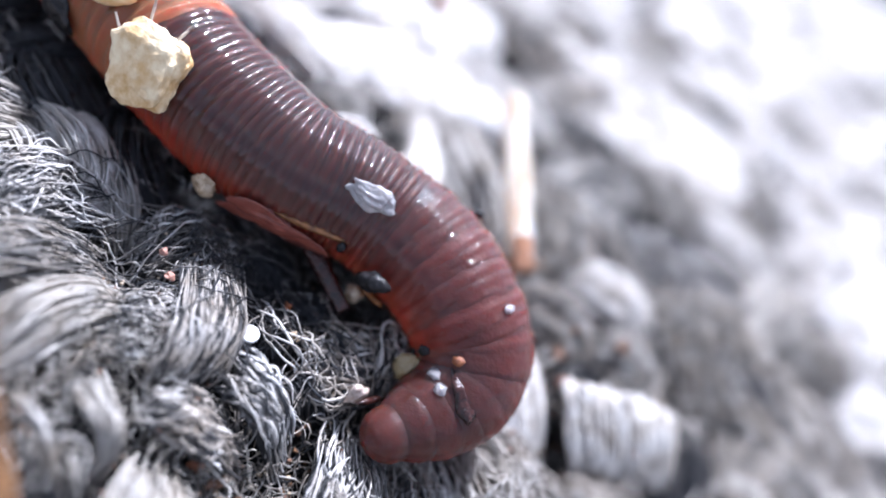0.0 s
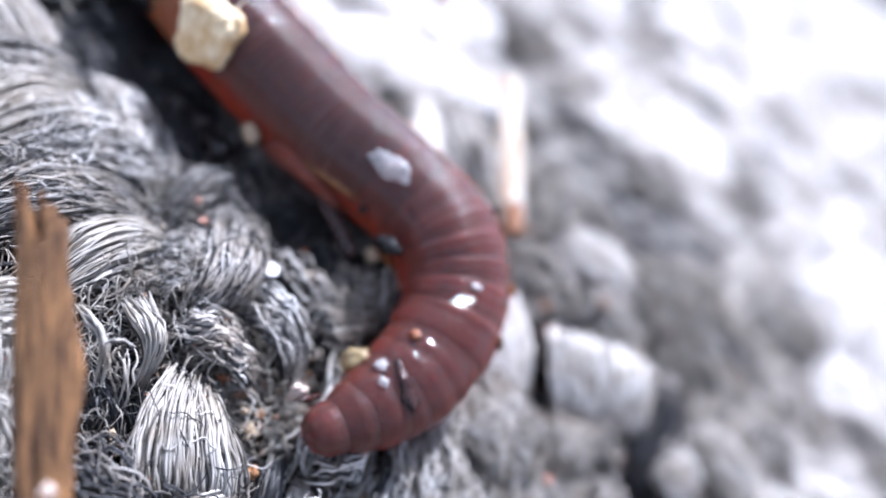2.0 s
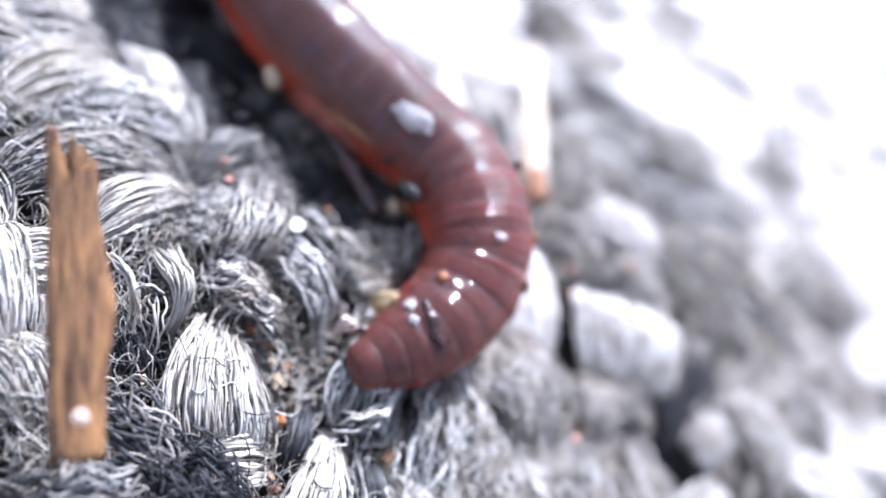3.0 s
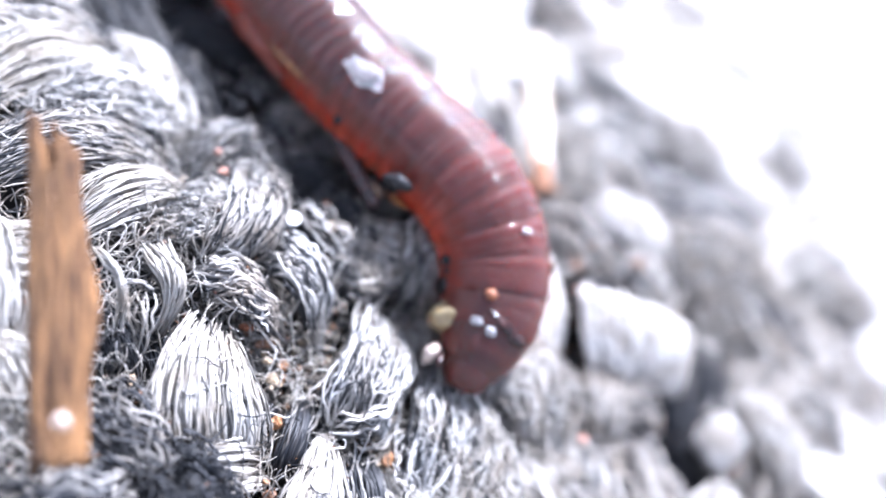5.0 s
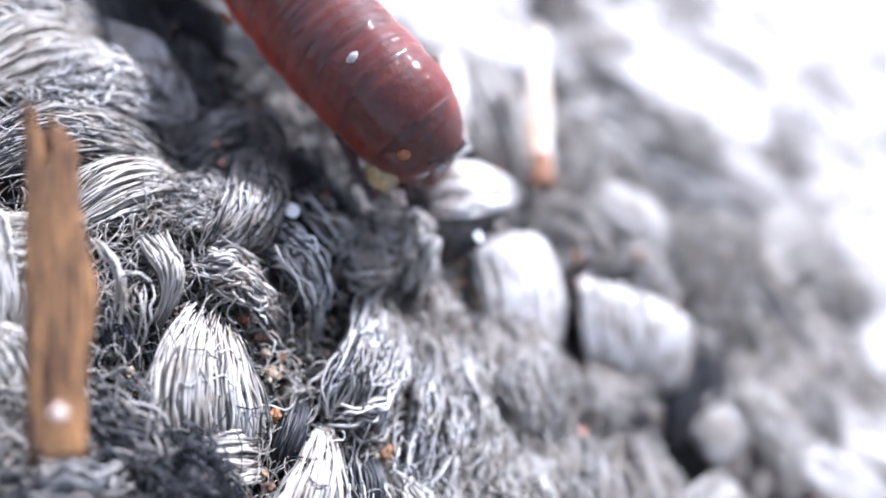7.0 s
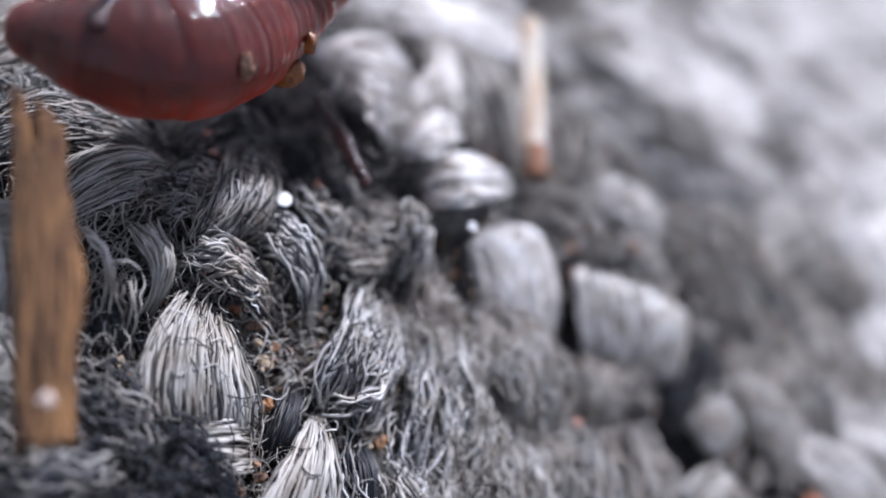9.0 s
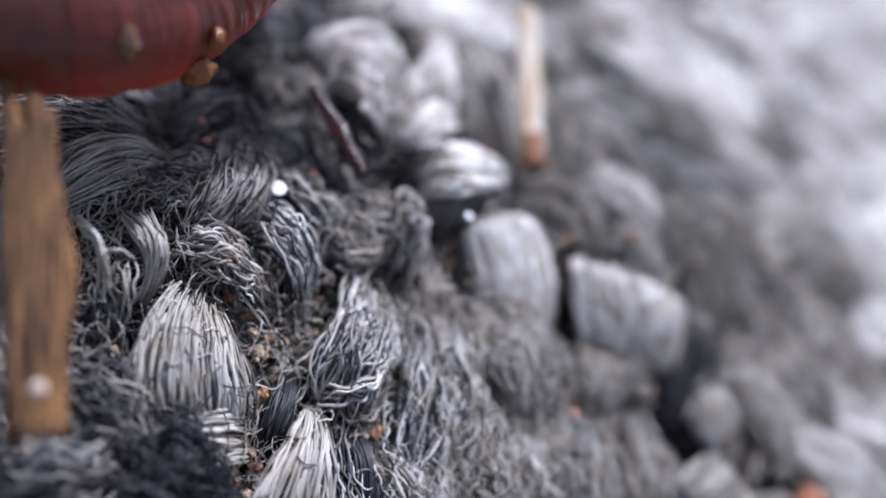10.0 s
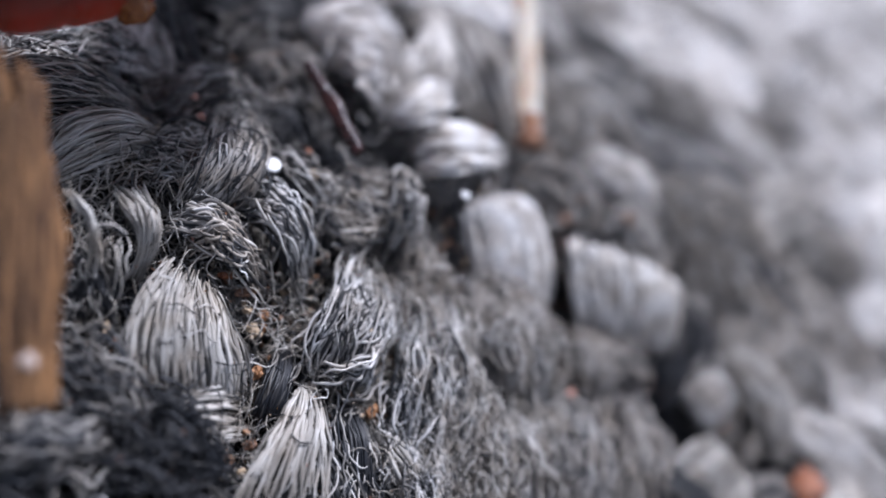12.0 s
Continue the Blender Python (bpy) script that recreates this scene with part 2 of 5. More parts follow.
def fibre_paths(rng, p0, p1, width, n, m, bow, spread, rise, curl, base, strands=0.0, blunt=0.65):
    """Fibres of one yarn stitch that arches from p0 to p1."""
    p0, p1 = np.array(p0), np.array(p1)
    d = p1 - p0
    length = np.linalg.norm(d) + 1e-9
    d = d / length
    side = np.array([-d[1], d[0]])
    a, b = rng.uniform(-0.06, 0.10, (n, 1)), rng.uniform(0.86, 1.08, (n, 1))
    s = a + (b - a) * np.linspace(0, 1, m)[None, :]
    sc = np.clip(s, 0, 1)
    u = rng.uniform(-1, 1, (n, 1))
    depth = rng.uniform(0, 1, (n, 1)) ** 1.5
    if strands:  # fibres gather in strands with furrows between
        k = max(3, int(width / strands))
        near = np.round(u * k) / k
        off = (u - near) * k
        gather = 0.52 if blunt > 0.5 or strands > 0.08 else 0.74
        u = near + off * gather / k
        ribbon = np.round(near * k).astype(int) + k
        uneven = rng.normal(0, 0.010 if strands > 0.08 else 0.005, 2 * k + 1)[ribbon]
        depth = depth + 0.5 * off ** 2 * 4 * 0.5
    hump = np.sin(math.pi * sc) ** blunt
    if spread > 1.05:
        pinch = 0.25 if spread > 1.4 else 0.7
        wide = pinch + (spread - pinch) * sc ** 0.8
    else:
        wide = (0.82 + 0.18 * hump) if strands > 0.06 else 0.5 + 0.5 * hump
    lat = u * width / 2 * wide + bow * length * hump
    z = base + rise * hump * np.sqrt(1.02 - 0.8 * u ** 2) - depth * 0.045
    if strands:
        z = z + uneven * hump
    out = np.zeros((n, m, 3))
    out[:, :, 0] = p0[0] + d[0] * s * length + side[0] * lat
    out[:, :, 1] = p0[1] + d[1] * s * length + side[1] * lat
    out[:, :, 2] = z
    for f, amp in ((0.6, 0.9), (1.4, 0.6), (2.8, 0.42), (4.6, 0.2 if m > 12 else 0.0)):
        ph = rng.uniform(0, 2 * math.pi, (n, 1, 3))
        w = rng.normal(0, 1, (n, 1, 3)) * amp * curl
        w[:, :, 2] *= 0.6
        out += w * np.sin(2 * math.pi * f * rng.uniform(0.7, 1.3, (n, 1, 1)) * s[:, :, None] + ph)
    return out


def mound(p0, p1, width, bow, spread, rise, base, blunt=0.65, nu=7, nv=9):
    """The solid heart of a stitch, below its fibres; its dark colour stands for the shade there."""
    p0, p1 = np.array(p0), np.array(p1)
    d = p1 - p0
    length = np.linalg.norm(d) + 1e-9
    d = d / length
    side = np.array([-d[1], d[0]])
    verts, faces = [], []
    for i in range(nv):
        s = i / (nv - 1)
        hump = math.sin(math.pi * min(max(s, 0.001), 0.999)) ** blunt
        pinch = 0.25 if spread > 1.4 else 0.7
        wide = pinch + (spread - pinch) * s ** 0.8 if spread > 1.05 else 0.5 + 0.5 * hump
        for j in range(nu):
            u = -1 + 2 * j / (nu - 1)
            lat = u * width / 2 * wide * 0.95 + bow * length * hump
            z = base - 0.055 + 0.9 * rise * hump * math.sqrt(1.02 - 0.8 * u * u) - (0.09 if abs(u) > 0.99 else 0)
            verts.append((p0[0] + d[0] * s * length + side[0] * lat, p0[1] + d[1] * s * length + side[1] * lat, z))
    for i in range(nv - 1):
        for j in range(nu - 1):
            q = i * nu + j
            faces.append((q, q + nu, q + nu + 1, q + 1))
    return np.array(verts), np.array(faces)


SQUARE = ("white", "pale")  # kinds laid in full, blunt loops
CURL = {"white": 0.007, "pale": 0.007, "cream": 0.006, "dark": 0.009, "mixed": 0.016, "frizz": 0.030, "loose": 0.030, "dusk": 0.02, "dusty": 0.024}

STRANDS = {"white": 0.04, "pale": 0.04, "cream": 0.045, "dark": 0.03, "mixed": 0.0, "frizz": 0.0, "loose": 0.0, "dusk": 0.0, "dusty": 0.0}


def stitch_geometry(rng, p0, p1, width, kind, bow, spread, dense, thick, m, lift=0.0):
    rise = 0.045 + 0.34 * min(width, 0.26)
    base = lift - 0.14 + rng.uniform(-0.015, 0.015)
    n = max(8, int(width / (2 * thick) * dense))
    paths = fibre_paths(rng, p0, p1, width, n, m, bow, spread, rise, CURL[kind], base, STRANDS[kind], 0.38 if kind in SQUARE else 0.65)
    v1, f1 = tubes(paths, thick * rng.uniform(0.55, 1.4, n))
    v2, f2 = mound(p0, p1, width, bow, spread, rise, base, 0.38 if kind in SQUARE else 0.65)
    for v in (v1, v2):
        v[:, 2] += ground(v[:, 0], v[:, 1])
    return v1, f1, v2, f2


# ---- the rug ----
def ground(x, y):
    """How far the rug dips towards its near side, in cm at a place in cm."""
    return -0.34 * np.tanh(np.maximum(0, 0.35 * x - 0.40 * y) / 0.34)


rug = tagged(new("rug"), "woven rag rug of pale and charcoal grey yarn, dusty and frayed", "rug")
rng = np.random.default_rng(4)


def rug_backing():
    """The felted ground of the rug: a thick sheet, its far parts heaped in small rolls."""
    outer = lambda lo, hi, n: np.linspace(lo, hi, n)
    xs = np.concatenate([outer(-30, -3.4, 60), outer(-3.3, 8.3, 110), outer(8.6, 30, 50)])
    ys = np.concatenate([outer(-20, -3.4, 40), outer(-3.3, 12.8, 150), outer(13.1, 40, 60)])
    verts = [(x * CM, y * CM, (-0.24 + float(ground(x, y)) + 0.05 * noise.noise((x * 2.2, y * 2.2, 3.1)) + (0.0 if -3.3 < x < 8.3 and -3.3 < y < 12.8 else 0.08 * noise.noise((x * 1.4, y * 1.4, 8.0)))) * CM) for y in ys for x in xs]
    w, h = len(xs), len(ys)
    faces = [(j * w + i, j * w + i + 1, (j + 1) * w + i + 1, (j + 1) * w + i) for j in range(h - 1) for i in range(w - 1)]
    rim = [i for i in range(w)] + [j * w + w - 1 for j in range(1, h)] + [(h - 1) * w + i for i in range(w - 2, -1, -1)] + [j * w for j in range(h - 2, 0, -1)]
    low = len(verts)
    verts += [(verts[q][0], verts[q][1], -0.9 * CM) for q in rim]
    faces += [(rim[q], low + q, low + (q + 1) % len(rim), rim[(q + 1) % len(rim)]) for q in range(len(rim))]
    part("backing", mesh_of("backing", verts, faces, [BACKING]), rug, "dark felted rug backing between the stitches")


def floor():
    """A plain stone floor that carries the rug."""
    n = 25
    verts = [(-6 + 0.5 * i, -6 + 0.5 * j, -0.009) for j in range(n) for i in range(n)]
    faces = [(j * n + i, j * n + i + 1, (j + 1) * n + i + 1, (j + 1) * n + i) for j in range(n - 1) for i in range(n - 1)]
    tagged(new("floor", mesh_of("floor", verts, faces, [FLOOR])), "plain grey stone floor below the rug", "floor", kind="structure")


FLOOR = mineral("grey floor", (0.22, 0.21, 0.20), (0.13, 0.125, 0.12), 0.7, 6)
floor()

rug_backing()
PLACED = []


CELL = 0.03
RELIEF = np.full((150, 150), -0.25)  # how high the yarn stands over the dipping ground, cell by cell from (-1.8, -1.8) on


def raise_relief(v):
    i, j = ((v[:, 0] + 1.8) / CELL).astype(int), ((v[:, 1] + 1.8) / CELL).astype(int)
    ok = (i >= 0) & (j >= 0) & (i < 150) & (j < 150)
    np.maximum.at(RELIEF, (i[ok], j[ok]), (v[:, 2] - ground(v[:, 0], v[:, 1]))[ok])


def surface(x, y):
    """Height of the yarn's upper side over the level of the world, in cm."""
    i, j = np.clip(((x + 1.8) / CELL).astype(int), 1, 148), np.clip(((y + 1.8) / CELL).astype(int), 1, 148)
    return sum(RELIEF[i + a, j + b] for a in (-1, 0, 1) for b in (-1, 0, 1)) / 9 + ground(x, y)


def stitch(x0, y0, x1, y1, width, kind, bow=0.0, spread=1.0, lift=0.0, dense=6.0, thick=0.0029, m=12):
    PLACED.append((x0, y0, x1, y1, width))
    if kind in ("frizz", "loose", "mixed") and m == 12:
        dense, m = 4.6, 17
    v1, f1, v2, f2 = stitch_geometry(rng, (x0, y0), (x1, y1), width, kind, bow, spread, dense, thick, m, lift)
    raise_relief(v1)
    verts = np.concatenate([v1, v2]) * CM
    faces = f1.tolist() + (f2 + len(v1)).tolist()
    me = mesh_of("stitch", verts, faces, [YARN[kind], SHADE_CORE[kind]], [0] * len(f1) + [1] * len(f2))
    return part("stitch", me, rug)


stitch(-0.34, -0.52, -0.05, -0.66, 0.21, "dark", 0.1, 1.0, -0.02)
stitch(0.98, 0.58, 1.15, 0.33, 0.13, "cream", 0.1, 1.0, 0.0)
stitch(1.63, 0.87, 1.82, 0.52, 0.20, "dark", 0.1, 1.0, 0.0)
stitch(1.37, 0.42, 1.69, 0.53, 0.19, "frizz", 0.1, 1.0, 0.0)
stitch(1.00, -0.10, 1.20, -0.42, 0.35, "frizz", 0.05, 1.0, 0)
stitch(1.27, 0.21, 1.48, -0.26, 0.34, "mixed", 0.05, 1.0, 0)
stitch(1.52, 0.35, 1.77, -0.07, 0.40, "frizz", 0.05, 1.0, 0)
stitch(0.83, -0.46, 1.02, -0.54, 0.19, "loose", 0.05, 1.0, 0)
stitch(0.52, 0.05, 0.74, 0.14, 0.31, "frizz", 0.05, 1.0, 0)
stitch(0.14, 0.07, 0.30, -0.01, 0.21, "dark", 0.05, 1.0, -0.02)
stitch(-0.06, 0.21, 0.13, 0.08, 0.20, "dark", 0.05, 1.0, -0.02)
stitch(0.09, -0.40, 0.28, -0.40, 0.14, "dark", 0.05, 1.0, -0.05)
stitch(-0.21, 0.37, 0.03, 0.29, 0.24, "dark", 0.05, 1.0, -0.02)
stitch(0.00, 0.36, 0.27, 0.19, 0.22, "dark", 0.05, 1.0, -0.02)
stitch(-0.36, 0.36, -0.13, 0.25, 0.20, "frizz", 0.1, 1.0, -0.01)
stitch(-0.33, 0.66, -0.09, 0.57, 0.24, "frizz", 0.1, 1.0, -0.01)
stitch(-0.83, -0.39, -0.48, 0.04, 0.24, "mixed", 0.12, 1.0, 0.02)
stitch(-0.87, -0.10, -0.56, 0.27, 0.25, "loose", 0.12, 1.0, 0)
stitch(-1.07, -0.15, -0.87, 0.40, 0.31, "cream", 0.2, 1.0, 0)
stitch(-0.84, 0.50, -0.48, 0.18, 0.16, "cream", 0.05, 1.0, 0)
stitch(-0.64, -0.65, -0.43, -0.48, 0.18, "cream", 0.05, 1.0, 0)
stitch(-0.50, -0.78, -0.28, -0.85, 0.19, "cream", 0.05, 1.0, 0)
stitch(-0.37, 0.14, -0.23, 0.39, 0.21, "loose", 0.1, 1.0, 0)
stitch(1.50, 1.63, 2.01, 1.20, 0.60, "frizz", 0.15, 1.0, 0)
stitch(2.08, 1.02, 2.47, 0.67, 0.28, "cream", 0.08, 1.0, 0.0)
stitch(2.32, 1.27, 2.68, 0.87, 0.29, "mixed", 0.2, 1.0, 0.0)
stitch(1.92, 0.70, 2.12, 0.60, 0.30, "pale", 0.05, 1.0, 0)
stitch(1.29, 0.47, 1.47, 0.27, 0.28, "dusty", 0.05, 1.0, 0)
stitch(1.75, 1.09, 1.88, 0.68, 0.33, "dark", 0.05, 1.0, 0)
stitch(0.72, 1.84, 0.99, 1.26, 0.44, "frizz", 0.1, 1.0, 0)
stitch(-0.99, 0.43, -0.65, 0.14, 0.17, "pale", 0.25, 1.0, 0.02)
stitch(-1.09, 0.33, -0.76, 0.06, 0.16, "cream", 0.2, 1.0, 0)
stitch(-0.74, -0.56, -0.47, -0.76, 0.27, "pale", 0.05, 1.0, 0.0)
stitch(0.80, 0.98, 1.21, 0.90, 0.28, "frizz", 0.08, 1.0, -0.02)
stitch(1.20, 1.03, 1.63, 1.01, 0.33, "mixed", 0.08, 1.0, -0.02)
stitch(1.04, 1.34, 1.46, 1.21, 0.34, "pale", 0.06, 1.0, 0)
stitch(1.04, 0.79, 1.38, 0.82, 0.21, "dark", 0.05, 1.0, -0.03)
stitch(-0.39, 1.45, -0.11, 1.32, 0.32, "mixed", 0.1, 1.0, 0)


def skein(kind, edge_a, edge_b, n, thick, curl, layers):
    """A stitch of separate thick strands that run side by side between two curved edges (cm, from root to tip)."""
    r5 = np.random.default_rng(len(PLACED) + 100)
    m = 18
    poly = lambda edge: [np.polyfit([0, 1 / 3, 2 / 3, 1], [q[c] for q in edge], 3) for c in range(3)]
    pa, pb = poly(edge_a), poly(edge_b)
    curve = lambda p, s: np.stack([np.polyval(q, s) for q in p], -1)
    paths = []
    for layer in range(layers):
        u = (np.arange(n) + r5.uniform(0.1, 0.9, n)) / n
        s = r5.uniform(-0.02, 0.08, (n, 1)) + (r5.uniform(0.78, 1.03, (n, 1))) * np.linspace(0, 1, m)[None, :]
        s = np.clip(s, 0, 1.04)
        w = u[:, None, None] + 0.028 * r5.standard_t(3, (n, 1, 1)).clip(-8, 8) * np.sin(math.pi * s)[:, :, None]
        q = (1 - w) * curve(pa, s) + w * curve(pb, s)
        q[:, :, 2] += (0.05 * np.sqrt(np.clip(4 * u * (1 - u), 0, 1))[:, None] - 0.02) * np.sin(math.pi * np.clip(s, 0, 1)) - 1.7 * thick * layer + r5.normal(0, 0.6 * thick, (n, 1))
        for f, amp in ((0.7, 1.0), (1.6, 0.7), (3.1, 0.4)):
            ph = r5.uniform(0, 2 * math.pi, (n, 1, 3))
            q += r5.normal(0, 1, (n, 1, 3)) * (1, 1, 0.6) * amp * curl * np.sin(2 * math.pi * f * s[:, :, None] + ph)
        paths.append(q)
    paths = np.concatenate(paths)
    v1, f1 = tubes(paths, thick * r5.uniform(0.6, 1.3, len(paths)), 5)
    nu, nv = 8, 10
    su, sv = np.meshgrid(np.linspace(0.03, 0.97, nu), np.linspace(0.02, 0.98, nv))
    v2 = (1 - su[:, :, None]) * curve(pa, sv) + su[:, :, None] * curve(pb, sv)
    v2[:, :, 2] -= 1.7 * thick * layers + 0.035 - 0.03 * np.sin(math.pi * su) * np.sin(math.pi * sv)
    v2 = v2.reshape(-1, 3)
    f2 = [(j * nu + i, (j + 1) * nu + i, (j + 1) * nu + i + 1, j * nu + i + 1) for j in range(nv - 1) for i in range(nu - 1)]
    for v in (v1, v2):
        v[:, 2] += ground(v[:, 0], v[:, 1])
    raise_relief(v1)
    if layers == 1:  # a few loose strands have no heart
        v2, f2 = v2[:0], []
    me = mesh_of("stitch", np.concatenate([v1, v2]) * CM, f1.tolist() + [tuple(q + len(v1) for q in f) for f in f2], [YARN[kind], SHADE_CORE[kind]], [0] * len(f1) + [1] * len(f2))
    mid = [[(p[c] + q[c]) / 2 for c in range(2)] for p, q in zip(edge_a, edge_b)]
    if layers > 1:
        PLACED.append((*mid[0], *mid[3], math.dist(edge_a[1][:2], edge_b[1][:2])))
    return part("stitch", me, rug)


stitch(-0.52, -0.42, -0.35, -0.03, 0.20, "cream", 0.1, 1.0, 0.02)
stitch(-0.36, -0.15, -0.02, -0.08, 0.23, "loose", 0.15, 1.0, 0.01)
stitch(0.71, 0.64, 1.05, 0.35, 0.38, "white", 0.04, 1.0, 0.03)
skein("pale", ((1.125, 0.670, -0.04), (1.077, 0.626, 0.06), (1.176, 0.513, 0.03), (1.329, 0.479, -0.08)), ((1.727, 0.905, -0.04), (1.630, 0.886, 0.06), (1.685, 0.746, 0.03), (1.759, 0.675, -0.08)), 90, 0.0075, 0.010, 2)
skein("cream", ((0.046, -0.771, -0.05), (-0.014, -0.727, 0.02), (-0.076, -0.598, 0.04), (-0.093, -0.411, 0.00)), ((0.321, -0.600, -0.05), (0.282, -0.559, 0.02), (0.199, -0.491, 0.04), (0.085, -0.399, 0.00)), 48, 0.0045, 0.006, 3)
skein("cream", ((0.106, -0.712, -0.08), (0.155, -0.655, -0.02), (0.220, -0.582, -0.01), (0.279, -0.469, -0.08)), ((0.152, -0.737, -0.08), (0.232, -0.774, -0.02), (0.307, -0.751, -0.01), (0.371, -0.659, -0.08)), 20, 0.0050, 0.004, 2)
skein("cream", ((0.426, -0.418, -0.06), (0.424, -0.601, 0.02), (0.419, -0.732, 0.04), (0.426, -0.862, 0.02)), ((0.455, -0.402, -0.06), (0.541, -0.522, 0.02), (0.597, -0.618, 0.04), (0.660, -0.722, 0.02)), 32, 0.0046, 0.005, 2)
skein("dark", ((0.302, -0.345, -0.10), (0.324, -0.477, -0.03), (0.342, -0.567, -0.03), (0.370, -0.619, -0.10)), ((0.367, -0.314, -0.10), (0.401, -0.442, -0.03), (0.417, -0.536, -0.03), (0.426, -0.596, -0.10)), 22, 0.0041, 0.003, 2)
skein("dark", ((0.521, -0.417, -0.08), (0.579, -0.530, -0.03), (0.621, -0.605, -0.03), (0.669, -0.692, -0.05)), ((0.618, -0.363, -0.08), (0.692, -0.456, -0.03), (0.745, -0.526, -0.03), (0.802, -0.613, -0.05)), 28, 0.0044, 0.002, 2)
skein("cream", ((0.686, -0.387, -0.10), (0.741, -0.476, -0.05), (0.798, -0.530, -0.04), (0.859, -0.575, -0.08)), ((0.739, -0.329, -0.10), (0.812, -0.387, -0.05), (0.896, -0.426, -0.04), (1.009, -0.465, -0.08)), 16, 0.0056, 0.006, 2)
skein("loose", ((0.425, -0.406, -0.04), (0.374, -0.338, 0.06), (0.359, -0.203, 0.07), (0.353, 0.002, -0.02)), ((0.595, -0.331, -0.04), (0.608, -0.294, 0.06), (0.589, -0.178, 0.07), (0.517, 0.009, -0.02)), 40, 0.0035, 0.016, 2)
skein("loose", ((0.439, -0.434, 0.00), (0.519, -0.452, 0.07), (0.568, -0.391, 0.08), (0.580, -0.258, 0.06)), ((0.458, -0.381, 0.00), (0.520, -0.372, 0.07), (0.567, -0.304, 0.08), (0.567, -0.154, 0.06)), 6, 0.0053, 0.010, 1)
skein("mixed", ((0.396, -0.361, -0.06), (0.351, -0.334, -0.02), (0.336, -0.236, -0.02), (0.345, -0.109, -0.06)), ((0.537, -0.374, -0.06), (0.606, -0.372, -0.02), (0.684, -0.301, -0.02), (0.741, -0.178, -0.06)), 12, 0.0056, 0.010, 1)
skein("loose", ((0.761, -0.434, -0.05), (0.704, -0.328, 0.02), (0.662, -0.177, 0.03), (0.652, 0.073, -0.05)), ((1.083, -0.294, -0.05), (1.034, -0.194, 0.02), (0.925, -0.039, 0.03), (0.763, 0.163, -0.05)), 62, 0.0037, 0.022, 2)
skein("loose", ((0.722, -0.028, 0.02), (0.765, -0.061, 0.08), (0.842, -0.106, 0.09), (0.936, -0.144, 0.08)), ((0.742, -0.042, 0.02), (0.785, -0.075, 0.08), (0.855, -0.126, 0.09), (0.931, -0.155, 0.08)), 4, 0.0057, 0.006, 1)
skein("cream", ((-0.330, -0.355, -0.04), (-0.231, -0.424, 0.06), (-0.167, -0.458, 0.05), (-0.153, -0.498, -0.08)), ((-0.273, -0.276, -0.04), (-0.162, -0.381, 0.06), (-0.125, -0.430, 0.05), (-0.126, -0.482, -0.08)), 22, 0.0038, 0.004, 2)
skein("cream", ((-0.405, -0.479, 0.02), (-0.331, -0.514, 0.07), (-0.272, -0.539, 0.06), (-0.227, -0.581, -0.05)), ((-0.394, -0.456, 0.02), (-0.310, -0.504, 0.07), (-0.259, -0.527, 0.06), (-0.211, -0.568, -0.05)), 7, 0.0044, 0.004, 1)
skein("loose", ((-0.279, -0.533, 0.07), (-0.247, -0.521, 0.09), (-0.220, -0.508, 0.09), (-0.187, -0.483, 0.07)), ((-0.271, -0.538, 0.07), (-0.241, -0.527, 0.09), (-0.214, -0.513, 0.09), (-0.184, -0.488, 0.07)), 2, 0.0039, 0.003, 1)
skein("cream", ((-0.252, -0.524, 0.04), (-0.217, -0.567, 0.06), (-0.178, -0.588, 0.03), (-0.165, -0.597, -0.05)), ((-0.203, -0.462, 0.04), (-0.163, -0.521, 0.06), (-0.137, -0.554, 0.03), (-0.127, -0.567, -0.05)), 6, 0.0037, 0.005, 1)
skein("mixed", ((-0.303, 0.224, -0.06), (-0.200, -0.086, 0.03), (-0.169, -0.218, 0.03), (-0.181, -0.257, -0.06)), ((-0.170, 0.306, -0.06), (-0.049, 0.038, 0.03), (-0.016, -0.094, 0.03), (-0.062, -0.183, -0.06)), 80, 0.0030, 0.009, 3)
skein("mixed", ((-0.158, -0.229, -0.08), (-0.083, -0.241, 0.00), (-0.001, -0.209, 0.00), (0.068, -0.193, -0.06)), ((-0.150, -0.323, -0.08), (-0.095, -0.315, 0.00), (-0.012, -0.283, 0.00), (0.060, -0.261, -0.06)), 34, 0.0038, 0.013, 2)
skein("frizz", ((-0.089, -0.290, -0.08), (-0.041, -0.282, 0.02), (0.034, -0.236, 0.02), (0.131, -0.200, -0.06)), ((-0.057, -0.304, -0.08), (0.022, -0.310, 0.02), (0.104, -0.303, 0.02), (0.184, -0.276, -0.06)), 34, 0.0038, 0.017, 2)
skein("loose", ((-0.012, -0.012, -0.05), (0.075, -0.058, 0.05), (0.170, -0.072, 0.05), (0.250, -0.053, -0.06)), ((-0.013, -0.137, -0.05), (0.086, -0.169, 0.05), (0.176, -0.199, 0.05), (0.295, -0.218, -0.06)), 34, 0.0040, 0.012, 2)
skein("frizz", ((0.128, 0.336, -0.08), (0.233, 0.247, -0.02), (0.354, 0.282, 0.00), (0.480, 0.322, -0.06)), ((0.175, 0.059, -0.08), (0.280, 0.014, -0.02), (0.355, 0.041, 0.00), (0.414, 0.163, -0.06)), 34, 0.0037, 0.018, 2)
